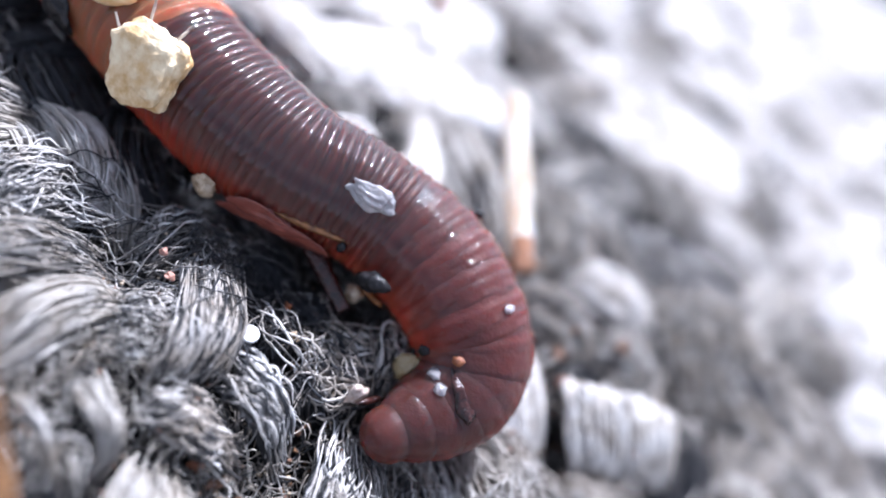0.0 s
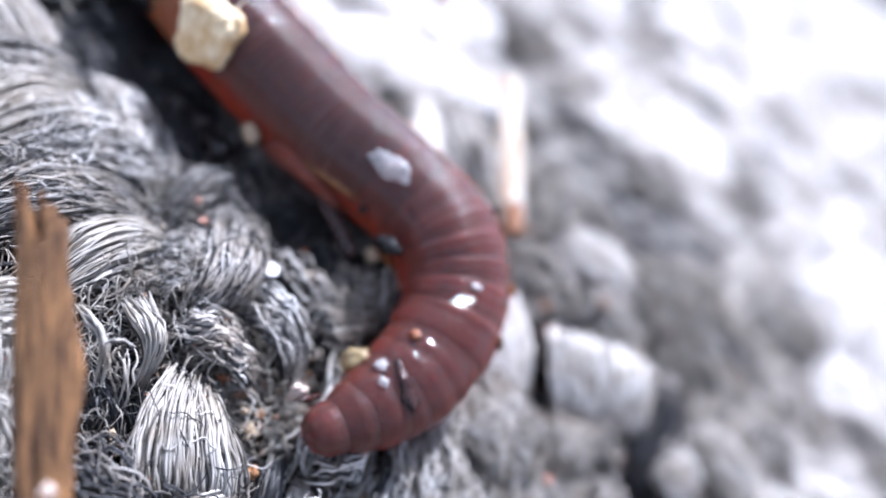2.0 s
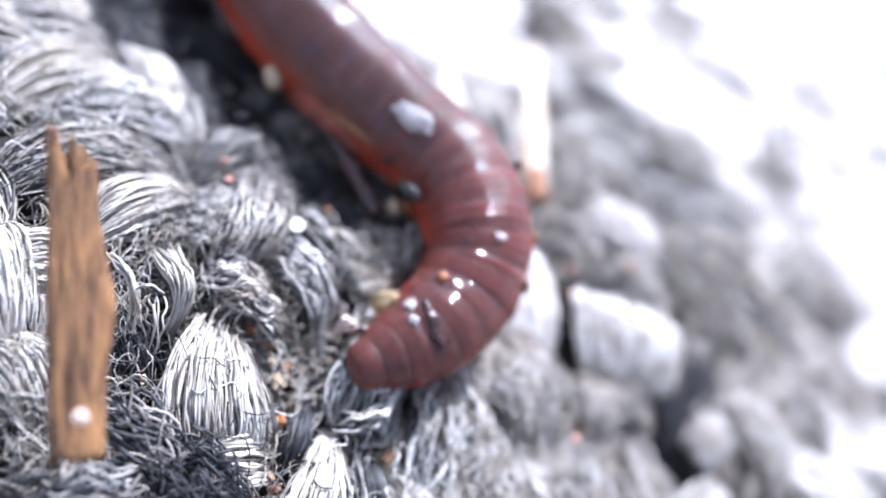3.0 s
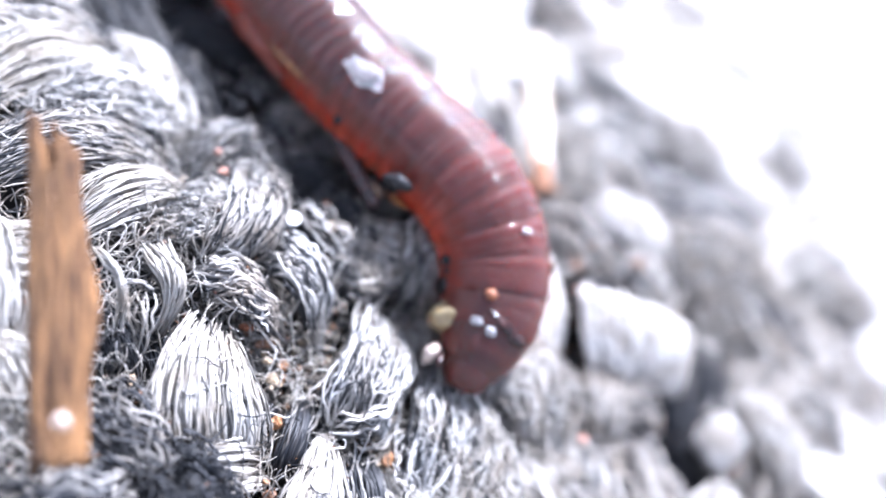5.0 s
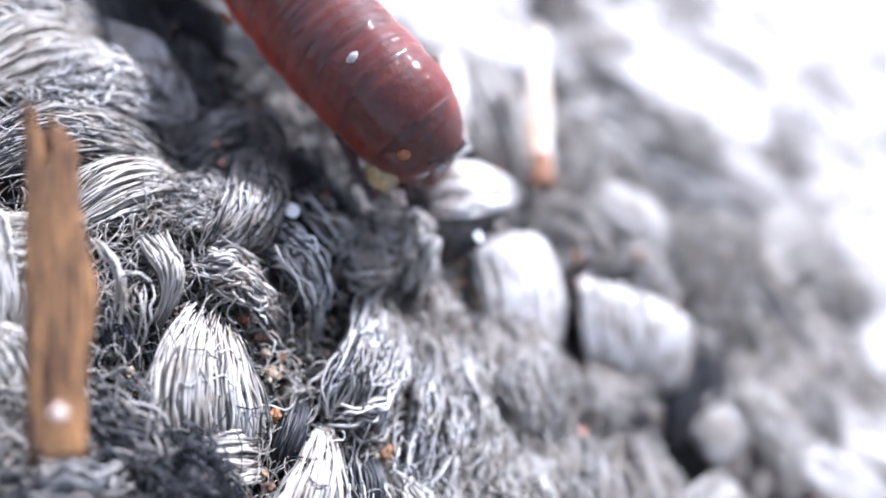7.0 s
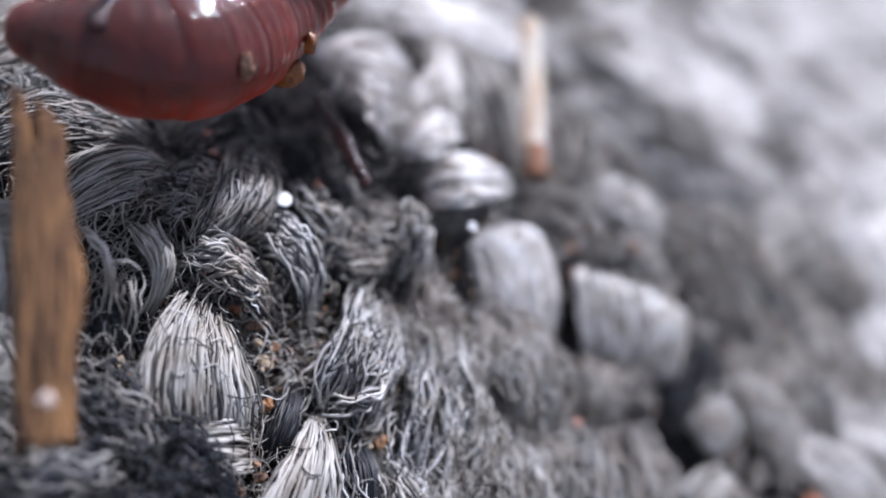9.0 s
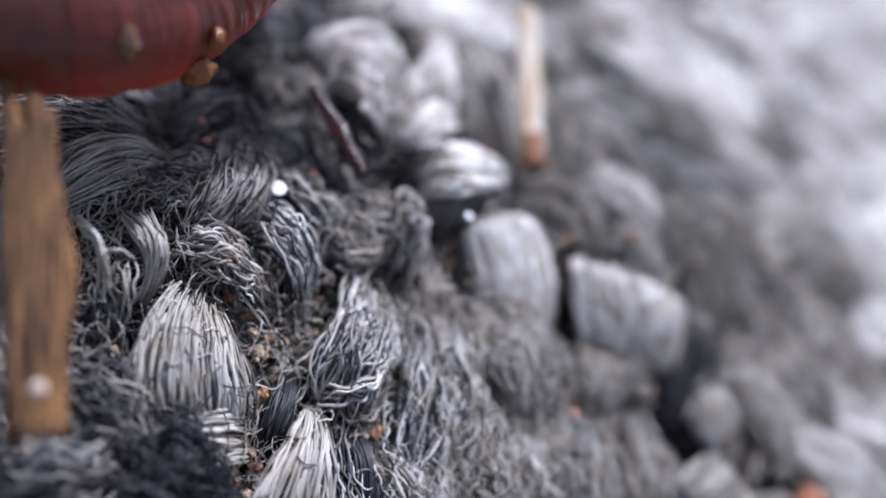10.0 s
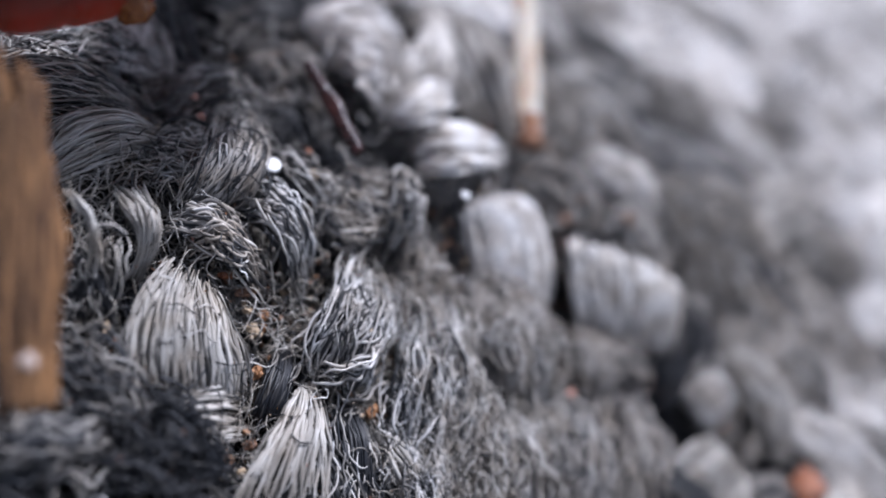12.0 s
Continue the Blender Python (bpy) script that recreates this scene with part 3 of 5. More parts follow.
skein("loose", ((0.369, 0.147, -0.06), (0.368, 0.196, 0.03), (0.360, 0.280, 0.04), (0.395, 0.386, 0.00)), ((0.526, 0.163, -0.06), (0.514, 0.207, 0.03), (0.488, 0.250, 0.04), (0.435, 0.333, 0.00)), 22, 0.0045, 0.014, 2)
skein("dusk", ((-0.222, -0.727, -0.08), (-0.080, -0.735, 0.00), (0.058, -0.765, 0.00), (0.174, -0.770, -0.08)), ((-0.134, -0.817, -0.08), (-0.002, -0.852, 0.00), (0.132, -0.859, 0.00), (0.284, -0.855, -0.08)), 46, 0.0041, 0.034, 2)
skein("dark", ((0.070, -0.793, -0.08), (0.134, -0.757, 0.03), (0.249, -0.753, 0.03), (0.363, -0.770, -0.06)), ((0.135, -0.972, -0.08), (0.193, -0.949, 0.03), (0.289, -0.915, 0.03), (0.413, -0.823, -0.06)), 50, 0.0039, 0.036, 2)
skein("dusk", ((-0.186, -1.025, -0.08), (-0.108, -0.976, 0.00), (-0.026, -0.912, 0.00), (0.041, -0.803, -0.08)), ((-0.098, -1.114, -0.08), (-0.026, -1.061, 0.00), (0.044, -0.985, 0.00), (0.095, -0.840, -0.08)), 34, 0.0053, 0.022, 2)
skein("dusty", ((0.788, 0.276, -0.05), (0.873, 0.082, 0.03), (1.002, 0.028, 0.03), (1.111, -0.040, -0.06)), ((0.902, 0.425, -0.05), (1.078, 0.323, 0.03), (1.231, 0.224, 0.03), (1.272, 0.123, -0.06)), 100, 0.0038, 0.018, 2)
skein("loose", ((-0.023, 0.257, -0.08), (0.071, 0.209, -0.03), (0.189, 0.151, -0.03), (0.292, 0.117, -0.08)), ((-0.072, 0.127, -0.08), (0.017, 0.043, -0.03), (0.117, 0.035, -0.03), (0.219, 0.052, -0.08)), 8, 0.0040, 0.014, 1)
skein("white", ((-0.337, 0.983, -0.06), (-0.215, 1.066, 0.05), (-0.060, 1.167, 0.06), (0.102, 1.173, -0.04)), ((-0.075, 0.763, -0.06), (0.027, 0.649, 0.05), (0.102, 0.601, 0.06), (0.194, 0.628, -0.04)), 36, 0.0075, 0.012, 2)
skein("pale", ((0.177, 0.753, -0.06), (0.160, 0.884, 0.04), (0.135, 1.179, 0.05), (0.057, 1.728, -0.06)), ((0.389, 1.038, -0.06), (0.340, 1.057, 0.04), (0.267, 1.237, 0.05), (0.159, 1.729, -0.06)), 22, 0.0075, 0.012, 2)
skein("white", ((0.184, 0.670, -0.02), (0.219, 0.751, 0.07), (0.276, 0.876, 0.08), (0.359, 1.028, 0.00)), ((0.237, 0.609, -0.02), (0.305, 0.577, 0.07), (0.367, 0.678, 0.08), (0.407, 0.907, 0.00)), 12, 0.0080, 0.006, 2)
skein("white", ((0.309, 0.711, -0.06), (0.381, 0.684, 0.05), (0.506, 0.772, 0.06), (0.661, 0.968, -0.05)), ((0.418, 0.470, -0.06), (0.489, 0.426, 0.05), (0.577, 0.525, 0.06), (0.695, 0.834, -0.05)), 18, 0.0085, 0.006, 2)


def free(x, y, r):
    for x0, y0, x1, y1, w in PLACED:
        dx, dy = x1 - x0, y1 - y0
        k = min(max(((x - x0) * dx + (y - y0) * dy) / (dx * dx + dy * dy + 1e-9), 0), 1)
        if math.hypot(x - x0 - k * dx, y - y0 - k * dy) < w / 2 + r:
            return False
    return True


def fill_stitches():
    """Rows of stitches over the rest of the rug: near ones singly, far ones, in a coarser weave, joined."""
    r2 = np.random.default_rng(9)
    kinds = ["cream", "mixed", "dark", "loose", "frizz", "mixed", "dark", "cream"]
    middle = ["cream", "mixed", "dark", "pale", "cream", "mixed", "frizz", "cream"]
    corner = ["dark", "dark", "dark", "dark", "frizz", "dark", "dark", "dark"]
    # whiter yarn towards the far right: the glare there is put into the colour
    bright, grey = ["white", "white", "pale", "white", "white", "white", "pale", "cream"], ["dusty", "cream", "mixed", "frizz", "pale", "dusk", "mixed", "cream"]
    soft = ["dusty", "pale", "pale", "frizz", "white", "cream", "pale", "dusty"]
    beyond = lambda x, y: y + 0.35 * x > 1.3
    spots = []
    for j in range(-12, 45):
        for i in range(-11, 27):
            x, y = 0.32 * i + 0.16 * (j % 2) + r2.uniform(-0.07, 0.07), 0.29 * j + r2.uniform(-0.07, 0.07)
            if not beyond(x, y):
                spots.append((x, y, i, j, 1.0))
    for j in range(-8, 32):
        for i in range(-8, 19):
            x, y = 0.48 * i + 0.24 * (j % 2) + r2.uniform(-0.15, 0.15), 0.40 * j + r2.uniform(-0.12, 0.12)
            if beyond(x, y):
                spots.append((x, y, i, j, r2.uniform(1.3, 2.0)))
    spots.sort(key=lambda q: math.hypot(q[0] - 0.3, q[1] - 0.2))
    near, far = 0, {k: ([], [], [], [], 0, 0) for k in CURL}
    for x, y, i, j, size in spots:
        if not free(x, y, 0.0) or not (-3.2 < x < 8.2 and -3.2 < y < 12.6):
            continue
        light = noise.noise((x * 0.55 + 3.0, y * 0.42, 5.5)) + 0.03 * (y - 1.5)
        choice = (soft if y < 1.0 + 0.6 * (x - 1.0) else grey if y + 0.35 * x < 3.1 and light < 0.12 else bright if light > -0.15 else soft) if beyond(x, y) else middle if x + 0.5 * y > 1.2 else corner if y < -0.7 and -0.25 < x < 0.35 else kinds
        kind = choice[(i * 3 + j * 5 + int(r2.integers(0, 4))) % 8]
        ang = radians((40 if j % 2 else -35) + r2.uniform(-30, 30))
        ln, w = r2.uniform(0.42, 0.72) * size, r2.uniform(0.2, 0.34) * size
        dx, dy = math.cos(ang) * ln / 2, math.sin(ang) * ln / 2
        bow = r2.uniform(-0.25, 0.25) * (0.4 if kind in SQUARE else 1.0)
        dist = math.hypot(x - 0.3, y - 0.2)
        seen = (1.9, 0.008 + 0.0014 * dist, 6) if dist < 4 and y > -0.8 else (1.5, 0.013, 5) if y > 0 and -2.0 - 0.3 * y < x < 3.2 + 0.5 * y else (1.0, 0.016, 4)
        if near < 225 and -1.9 < x and y > -1.6:
            near += 1
            stitch(x - dx, y - dy, x + dx, y + dy, w, kind, bow, 1.0, 0.0, 3.0, 0.0042 * size, 9)
            PLACED.pop()
        else:
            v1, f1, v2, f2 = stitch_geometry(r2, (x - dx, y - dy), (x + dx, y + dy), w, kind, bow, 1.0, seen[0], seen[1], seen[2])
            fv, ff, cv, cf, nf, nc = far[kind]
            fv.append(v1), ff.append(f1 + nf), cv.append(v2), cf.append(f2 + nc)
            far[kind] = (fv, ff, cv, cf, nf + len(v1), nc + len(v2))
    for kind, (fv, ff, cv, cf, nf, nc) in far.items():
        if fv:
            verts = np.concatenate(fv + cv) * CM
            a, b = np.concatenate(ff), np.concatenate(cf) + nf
            me = mesh_of("weave", verts, a.tolist() + b.tolist(), [YARN[kind], SHADE_CORE[kind]], [0] * len(a) + [1] * len(b))
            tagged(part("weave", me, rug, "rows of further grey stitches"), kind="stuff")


def loose_fuzz(count, x0, x1, y0, y1, kind, length, z0, z1, thick, seed):
    """Short stray fibres that lie tangled over the stitches and in the gaps between them."""
    r3 = np.random.default_rng(seed)
    m = 8
    p = np.stack([r3.uniform(x0, x1, count), r3.uniform(y0, y1, count), r3.uniform(z0, z1, count)], 1)
    head = r3.uniform(0, 2 * math.pi, count)
    turn = r3.normal(0, 1.3, (count, 1)) + r3.normal(0, 0.9, (count, 1)) * np.linspace(-1, 1, m)[None, :]
    ang = head[:, None] + turn * np.linspace(0, 1, m)[None, :]
    step = (length * r3.uniform(0.5, 1.4, count) / m)[:, None]
    path = np.zeros((count, m, 3))
    path[:, :, 0] = p[:, :1] + np.cumsum(np.cos(ang) * step, 1)
    path[:, :, 1] = p[:, 1:2] + np.cumsum(np.sin(ang) * step, 1)
    path[:, :, 2] = p[:, 2:3] + 0.03 * np.sin(np.linspace(0, math.pi, m))[None, :] * r3.uniform(0, 1, (count, 1)) + 0.012 * np.sin(np.linspace(0, 9, m)[None, :] + r3.uniform(0, 6, (count, 1)))
    path[:, :, 2] += ground(path[:, :, 0], path[:, :, 1])
    v, f = tubes(path, thick * r3.uniform(0.7, 1.3, count))
    tagged(part("fuzz", mesh_of("fuzz", v * CM, f.tolist(), [YARN[kind]]), rug, "tangled stray fibres"), kind="stuff")


def frayed(count, x, y, rx, ry, kind, length, thick, seed, course=0.0, stray=180.0):
    """Stray fibres that lie over the stitches round a place, following their rise and fall; they run on a course, in degrees, give or take some stray."""
    sink, lift = 0.02, 0.012
    r7 = np.random.default_rng(seed)
    m = 12
    out, turn = np.sqrt(r7.uniform(0, 1, count)), r7.uniform(0, 2 * math.pi, count)
    head = np.radians(course + stray * r7.uniform(-1, 1, (count, 1)))
    bend = 1.0 if stray > 90 else 0.5
    u = np.linspace(0, 1, m)[None, :]
    ang = head + r7.normal(0, 1.4 * bend, (count, 1)) * u + r7.normal(0, 0.8 * bend, (count, 1)) * np.sin(5 * u + r7.uniform(0, 6, (count, 1))) + r7.normal(0, 0.35, (count, 1)) * np.sin(13 * u + r7.uniform(0, 6, (count, 1)))
    step = (length * r7.uniform(0.4, 1.5, count) / m)[:, None]
    path = np.zeros((count, m, 3))
    path[:, :, 0] = (x + rx * out * np.cos(turn))[:, None] + np.cumsum(np.cos(ang) * step, 1)
    path[:, :, 1] = (y + ry * out * np.sin(turn))[:, None] + np.cumsum(np.sin(ang) * step, 1)
    z = surface(path[:, :, 0], path[:, :, 1])
    z = (z + np.roll(z, 1, 1) + np.roll(z, -1, 1)) / 3
    z[:, 0], z[:, -1] = z[:, 1], z[:, -2]
    path[:, :, 2] = z + r7.uniform(-sink, lift, (count, 1)) + 0.5 * lift * np.sin(7 * u + r7.uniform(0, 6, (count, 1)))
    v, f = tubes(path, thick * r7.uniform(0.6, 1.3, count))
    tagged(part("fuzz", mesh_of("fuzz", v * CM, f.tolist(), [YARN[kind]]), rug, "frayed fibres over the stitches"), kind="stuff")


# ---- worm ----
RINGS = 92
worm = tagged(new("earthworm"), "wet brown-purple earthworm with a red belly, specked with grit", "earthworm")


def body_radius(k):
    tips = [(0, 0.088), (1, 0.120), (2, 0.145), (4, 0.177), (7, 0.197), (11, 0.207), (16, 0.211), (30, 0.215), (45, 0.228), (58, 0.236), (66, 0.24), (80, 0.228), (88, 0.15), (91, 0.06)]
    return float(np.interp(k, [a for a, _ in tips], [b for _, b in tips]))


def ring_radius(k):
    groove = 0.0045 if 5 < k < 24 else 0.003 if k >= 24 else 0.0
    return body_radius(k) - (groove if k % 3 == 0 else 0.0) + 0.0015 * math.sin(k * 12.9898)


def ring_mesh(k):
    """One ring of the body: a barrel whose ends slide inside its neighbours. y runs to the tail, z to the back."""
    r = ring_radius(k)
    half, w, depth = (0.085, 0.036, 0.0030) if k < 8 else (0.070, 0.018, 0.0045) if k < 24 else (0.060, 0.0125, 0.0105)
    slope = (body_radius(min(k + 1, RINGS - 1)) - body_radius(max(k - 1, 0))) / 2 / 0.06 if k < 6 or k > 80 else 0
    if 5 < k < 24 and k % 3:  # the two rings of a segment lean to one swelling
        slope += 0.03 if k % 3 == 1 else -0.03
    m, around = 13, 44
    verts, faces = [], []
    for i in range(m):
        a = -half + 2 * half * i / (m - 1)
        rad = r - depth * (1 - math.exp(-(a / w) ** 2)) - 0.5 * max(0, abs(a) - half * 0.62) + (slope * a if k > 5 else slope * (a if a < 0 else 0.3 * a))
        rad = max(rad, 0.012)
        if k == 0 and a < 0:
            rad = max(r * math.sqrt(max(0, 1 - (a / half) ** 2)), 0.004)
        for j in range(around):
            t = 2 * math.pi * j / around
            wob = 1 + 0.016 * noise.noise((math.cos(t) * 2, math.sin(t) * 2, k * 0.7)) + 0.006 * noise.noise((math.cos(t) * 9, math.sin(t) * 9, k * 1.7))
            verts.append((rad * wob * math.sin(t) * CM, a * CM, rad * wob * 0.97 * math.cos(t) * CM))
    for i in range(m - 1):
        for j in range(around):
            j2 = (j + 1) % around
            faces.append((i * around + j, i * around + j2, (i + 1) * around + j2, (i + 1) * around + j))
    faces.append(tuple(range(around)))
    faces.append(tuple(reversed(range((m - 1) * around, m * around))))
    return mesh_of("segment", verts, faces, [SADDLE if 56 <= k <= 74 else TIP_SKINS[int(k / 2)] if k < 10 else SKINS[min(5, int(k / 6))]])


SEGMENTS = []
for k in range(RINGS):
    SEGMENTS.append(part("segment", ring_mesh(k), worm, "smooth orange-brown saddle ring" if 56 <= k <= 74 else ""))

SPINES = []
TWIST = [(0, 0), (5.5, 0), (6, 8), (6.5, 38), (7, 55), (7.2, 55), (7.7, 30), (8.2, 0), (12, 0)]  # seconds, degrees by which the head rolls


def spine(t, *rows):
    """The worm's middle line at a time: ring number and place in cm; the rest of the body trails on."""
    rows = list(rows)
    while rows[-1][0] < RINGS + 4:
        k, x, y, z = rows[-1]
        rows.append((k + 6, x - 0.15, y + 0.11, max(0.2, z - 0.08)))
    ks = np.array([q[0] for q in rows], float)
    fine = np.arange(-6, RINGS + 6, 0.5)
    line = []
    for c in (1, 2, 3):
        v = np.interp(fine, ks, [q[c] for q in rows])
        slope = (rows[1][c] - rows[0][c]) / (ks[1] - ks[0])
        line.append(np.where(fine < 0, rows[0][c] + slope * fine, v))
    line = np.stack(line, 1)
    g = np.exp(-0.5 * (np.arange(-8, 9) / 3.2) ** 2)
    pad = np.pad(line, ((8, 8), (0, 0)), mode="reflect", reflect_type="odd")
    line = np.stack([np.convolve(pad[:, c], g / g.sum(), mode="valid") for c in range(3)], 1)
    SPINES.append((t, fine, line))


def ring_pose(i, k, rolls=1.0):
    _, fine, line = SPINES[i]
    at = lambda q: Vector([float(np.interp(q, fine, line[:, c])) for c in range(3)])
    p, y = at(k), (at(k + 1) - at(k - 1)).normalized()
    x = y.cross(Vector((0, 0, 1))).normalized()
    z = x.cross(y)
    twist = float(np.interp(SPINES[i][0], [a for a, _ in TWIST], [b for _, b in TWIST])) * rolls * min(1.0, max(0.0, (22 - k) / 14))
    turn = Matrix.Rotation(radians(-twist), 3, y)
    x, z = turn @ x, turn @ z
    m = Matrix((x, y, z)).transposed().to_4x4()
    m.translation = p * CM
    return m


spine(0, (0, 0.498, -0.007, -0.04), (1, 0.543, 0.047, -0.03), (3, 0.646, 0.168, 0.00), (5, 0.678, 0.270, 0.05), (7, 0.638, 0.348, 0.11), (11, 0.547, 0.398, 0.17), (16.5, 0.417, 0.480, 0.20), (22, 0.276, 0.542, 0.20), (30, 0.055, 0.573, 0.20), (38, -0.178, 0.537, 0.20), (47, -0.398, 0.580, 0.20), (55, -0.641, 0.669, 0.20), (66, -1.142, 0.928, 0.20))
spine(0.5, (0, 0.275, -0.176, -0.03), (2.2, 0.384, -0.109, -0.02), (3.8, 0.485, -0.028, -0.01), (5.3, 0.572, 0.073, 0.01), (6.8, 0.607, 0.191, 0.06), (9, 0.579, 0.286, 0.11), (12, 0.515, 0.360, 0.16), (17, 0.396, 0.430, 0.20), (23, 0.246, 0.482, 0.20), (30, 0.067, 0.520, 0.20), (37, -0.131, 0.527, 0.20), (45, -0.346, 0.583, 0.20), (52.5, -0.584, 0.703, 0.20), (64, -0.994, 0.923, 0.20))
spine(1, (0, 0.277, -0.410, -0.10), (2, 0.356, -0.310, -0.07), (3.6, 0.450, -0.175, -0.04), (5, 0.518, -0.009, 0.00), (6.3, 0.567, 0.146, 0.05), (8.5, 0.544, 0.277, 0.12), (12.5, 0.469, 0.374, 0.19), (17.5, 0.355, 0.473, 0.20), (23, 0.199, 0.538, 0.20), (31, 0.014, 0.575, 0.20), (40, -0.219, 0.579, 0.20), (46, -0.390, 0.612, 0.20), (56, -0.683, 0.732, 0.20), (66, -1.140, 0.959, 0.20))
spine(1.5, (0, 0.375, -0.376, -0.11), (1.8, 0.447, -0.267, -0.08), (3.4, 0.491, -0.154, -0.05), (5, 0.569, 0.024, -0.00), (6.5, 0.585, 0.150, 0.05), (9.5, 0.538, 0.296, 0.13), (14, 0.464, 0.385, 0.19), (21, 0.318, 0.501, 0.20), (27.5, 0.158, 0.567, 0.20), (35.5, -0.078, 0.596, 0.20), (43.5, -0.305, 0.634, 0.20), (51, -0.544, 0.765, 0.20), (61, -0.840, 0.891, 0.20), (70, -1.234, 1.135, 0.20))
spine(2, (0, 0.425, -0.332, -0.11), (2, 0.530, -0.203, -0.08), (3.8, 0.600, -0.071, -0.05), (5.6, 0.630, 0.082, 0.01), (8.5, 0.621, 0.223, 0.08), (13.5, 0.562, 0.349, 0.14), (19, 0.457, 0.444, 0.20), (24, 0.319, 0.520, 0.20), (30, 0.127, 0.563, 0.20), (37, -0.076, 0.596, 0.20), (47, -0.361, 0.697, 0.20), (55, -0.617, 0.802, 0.20), (64, -0.981, 1.015, 0.20))
spine(2.5, (0, 0.441, -0.284, -0.10), (2.3, 0.537, -0.167, -0.08), (4, 0.600, -0.026, -0.03), (5.8, 0.636, 0.117, 0.02), (9, 0.606, 0.262, 0.10), (15, 0.529, 0.375, 0.17), (20.5, 0.415, 0.502, 0.20), (27, 0.225, 0.585, 0.20), (33, 0.029, 0.621, 0.20), (41, -0.207, 0.688, 0.20), (50, -0.499, 0.805, 0.20), (60, -0.922, 1.068, 0.20))
spine(4.5, (0, 0.581, -0.148, -0.10), (1, 0.624, -0.098, -0.09), (3, 0.673, 0.028, -0.05), (5.3, 0.679, 0.157, 0.01), (9, 0.640, 0.277, 0.09), (13.5, 0.563, 0.383, 0.16), (19, 0.433, 0.469, 0.20), (24.5, 0.247, 0.566, 0.20), (31, 0.038, 0.598, 0.20), (40, -0.272, 0.741, 0.20), (45, -0.450, 0.873, 0.20), (54, -0.837, 1.162, 0.20))
spine(5, (0, 0.764, -0.040, -0.11), (2, 0.763, 0.043, -0.07), (4.3, 0.752, 0.153, -0.02), (7.3, 0.697, 0.258, 0.06), (11, 0.609, 0.350, 0.13), (15.8, 0.474, 0.412, 0.20), (21.3, 0.293, 0.504, 0.20), (26.5, 0.079, 0.557, 0.20), (31.5, -0.154, 0.648, 0.20), (37, -0.393, 0.788, 0.20), (46, -0.830, 1.060, 0.20))
spine(5.5, (0, 0.784, 0.111, -0.08), (2.5, 0.744, 0.198, -0.02), (6, 0.680, 0.279, 0.06), (9.5, 0.596, 0.351, 0.13), (13, 0.474, 0.419, 0.20), (16.3, 0.323, 0.531, 0.20), (20.3, 0.129, 0.596, 0.20), (24.8, -0.095, 0.662, 0.20), (29.7, -0.343, 0.717, 0.20), (34, -0.586, 0.804, 0.20), (42, -0.971, 0.992, 0.20))
spine(6, (0, 0.708, 0.225, -0.01), (2.5, 0.662, 0.279, 0.06), (5.3, 0.591, 0.317, 0.14), (8.6, 0.501, 0.365, 0.22), (11.5, 0.390, 0.430, 0.25), (15, 0.223, 0.506, 0.25), (19, 0.008, 0.580, 0.25), (23.2, -0.222, 0.665, 0.25), (28, -0.501, 0.787, 0.25), (36, -0.901, 1.015, 0.25))
spine(6.5, (0, 0.552, 0.327, 0.104), (3.5, 0.479, 0.334, 0.224), (7, 0.377, 0.316, 0.314), (10.5, 0.226, 0.388, 0.324), (14.3, 0.043, 0.449, 0.324), (18, -0.160, 0.517, 0.325), (22, -0.372, 0.590, 0.325), (28, -0.715, 0.749, 0.324))
spine(7, (0, 0.286, 0.331, 0.229), (3.3, 0.212, 0.294, 0.325), (6.3, 0.140, 0.267, 0.391), (10, 0.019, 0.315, 0.394), (14, -0.154, 0.396, 0.387), (18.5, -0.383, 0.534, 0.380), (25, -0.742, 0.747, 0.386))
spine(7.2, (0, 0.190, 0.409, 0.259), (3.5, 0.117, 0.393, 0.347), (6.8, 0.007, 0.368, 0.410), (10.5, -0.149, 0.421, 0.417), (14.5, -0.341, 0.512, 0.416), (21, -0.686, 0.713, 0.410))
spine(7.7, (0, 0.025, 0.155, 0.24), (3, 0.010, 0.336, 0.27), (7, -0.090, 0.506, 0.31), (11, -0.244, 0.635, 0.32), (16, -0.456, 0.782, 0.32), (23, -0.820, 1.012, 0.31))
# from here rings past 14 arch up out of view, added to shade the rug
spine(8.2, (0, -0.335, -0.197, 0.30), (2, -0.264, -0.108, 0.32), (5, -0.211, 0.062, 0.35), (9, -0.225, 0.271, 0.38), (14, -0.330, 0.559, 0.38), (20, -0.360, 0.760, 0.46), (27, -0.420, 0.980, 0.50), (35, -0.580, 1.200, 0.45), (43, -0.850, 1.400, 0.36), (52, -1.200, 1.600, 0.25))
spine(8.8, (0, -0.575, -0.330, 0.34), (2, -0.472, -0.267, 0.36), (5, -0.374, -0.157, 0.39), (9, -0.310, 0.036, 0.42), (14, -0.361, 0.345, 0.42), (20, -0.368, 0.505, 0.56), (27, -0.275, 0.725, 0.76), (35, -0.274, 0.962, 0.80), (43, -0.510, 1.213, 0.63), (52, -0.945, 1.430, 0.36))
spine(9, (0, -0.717, -0.290, 0.34), (2, -0.595, -0.255, 0.36), (5, -0.459, -0.185, 0.39), (9, -0.364, -0.030, 0.42), (14, -0.388, 0.263, 0.42), (20, -0.370, 0.460, 0.58), (27, -0.250, 0.680, 0.80), (35, -0.220, 0.920, 0.86), (43, -0.450, 1.180, 0.68), (52, -0.900, 1.400, 0.38))
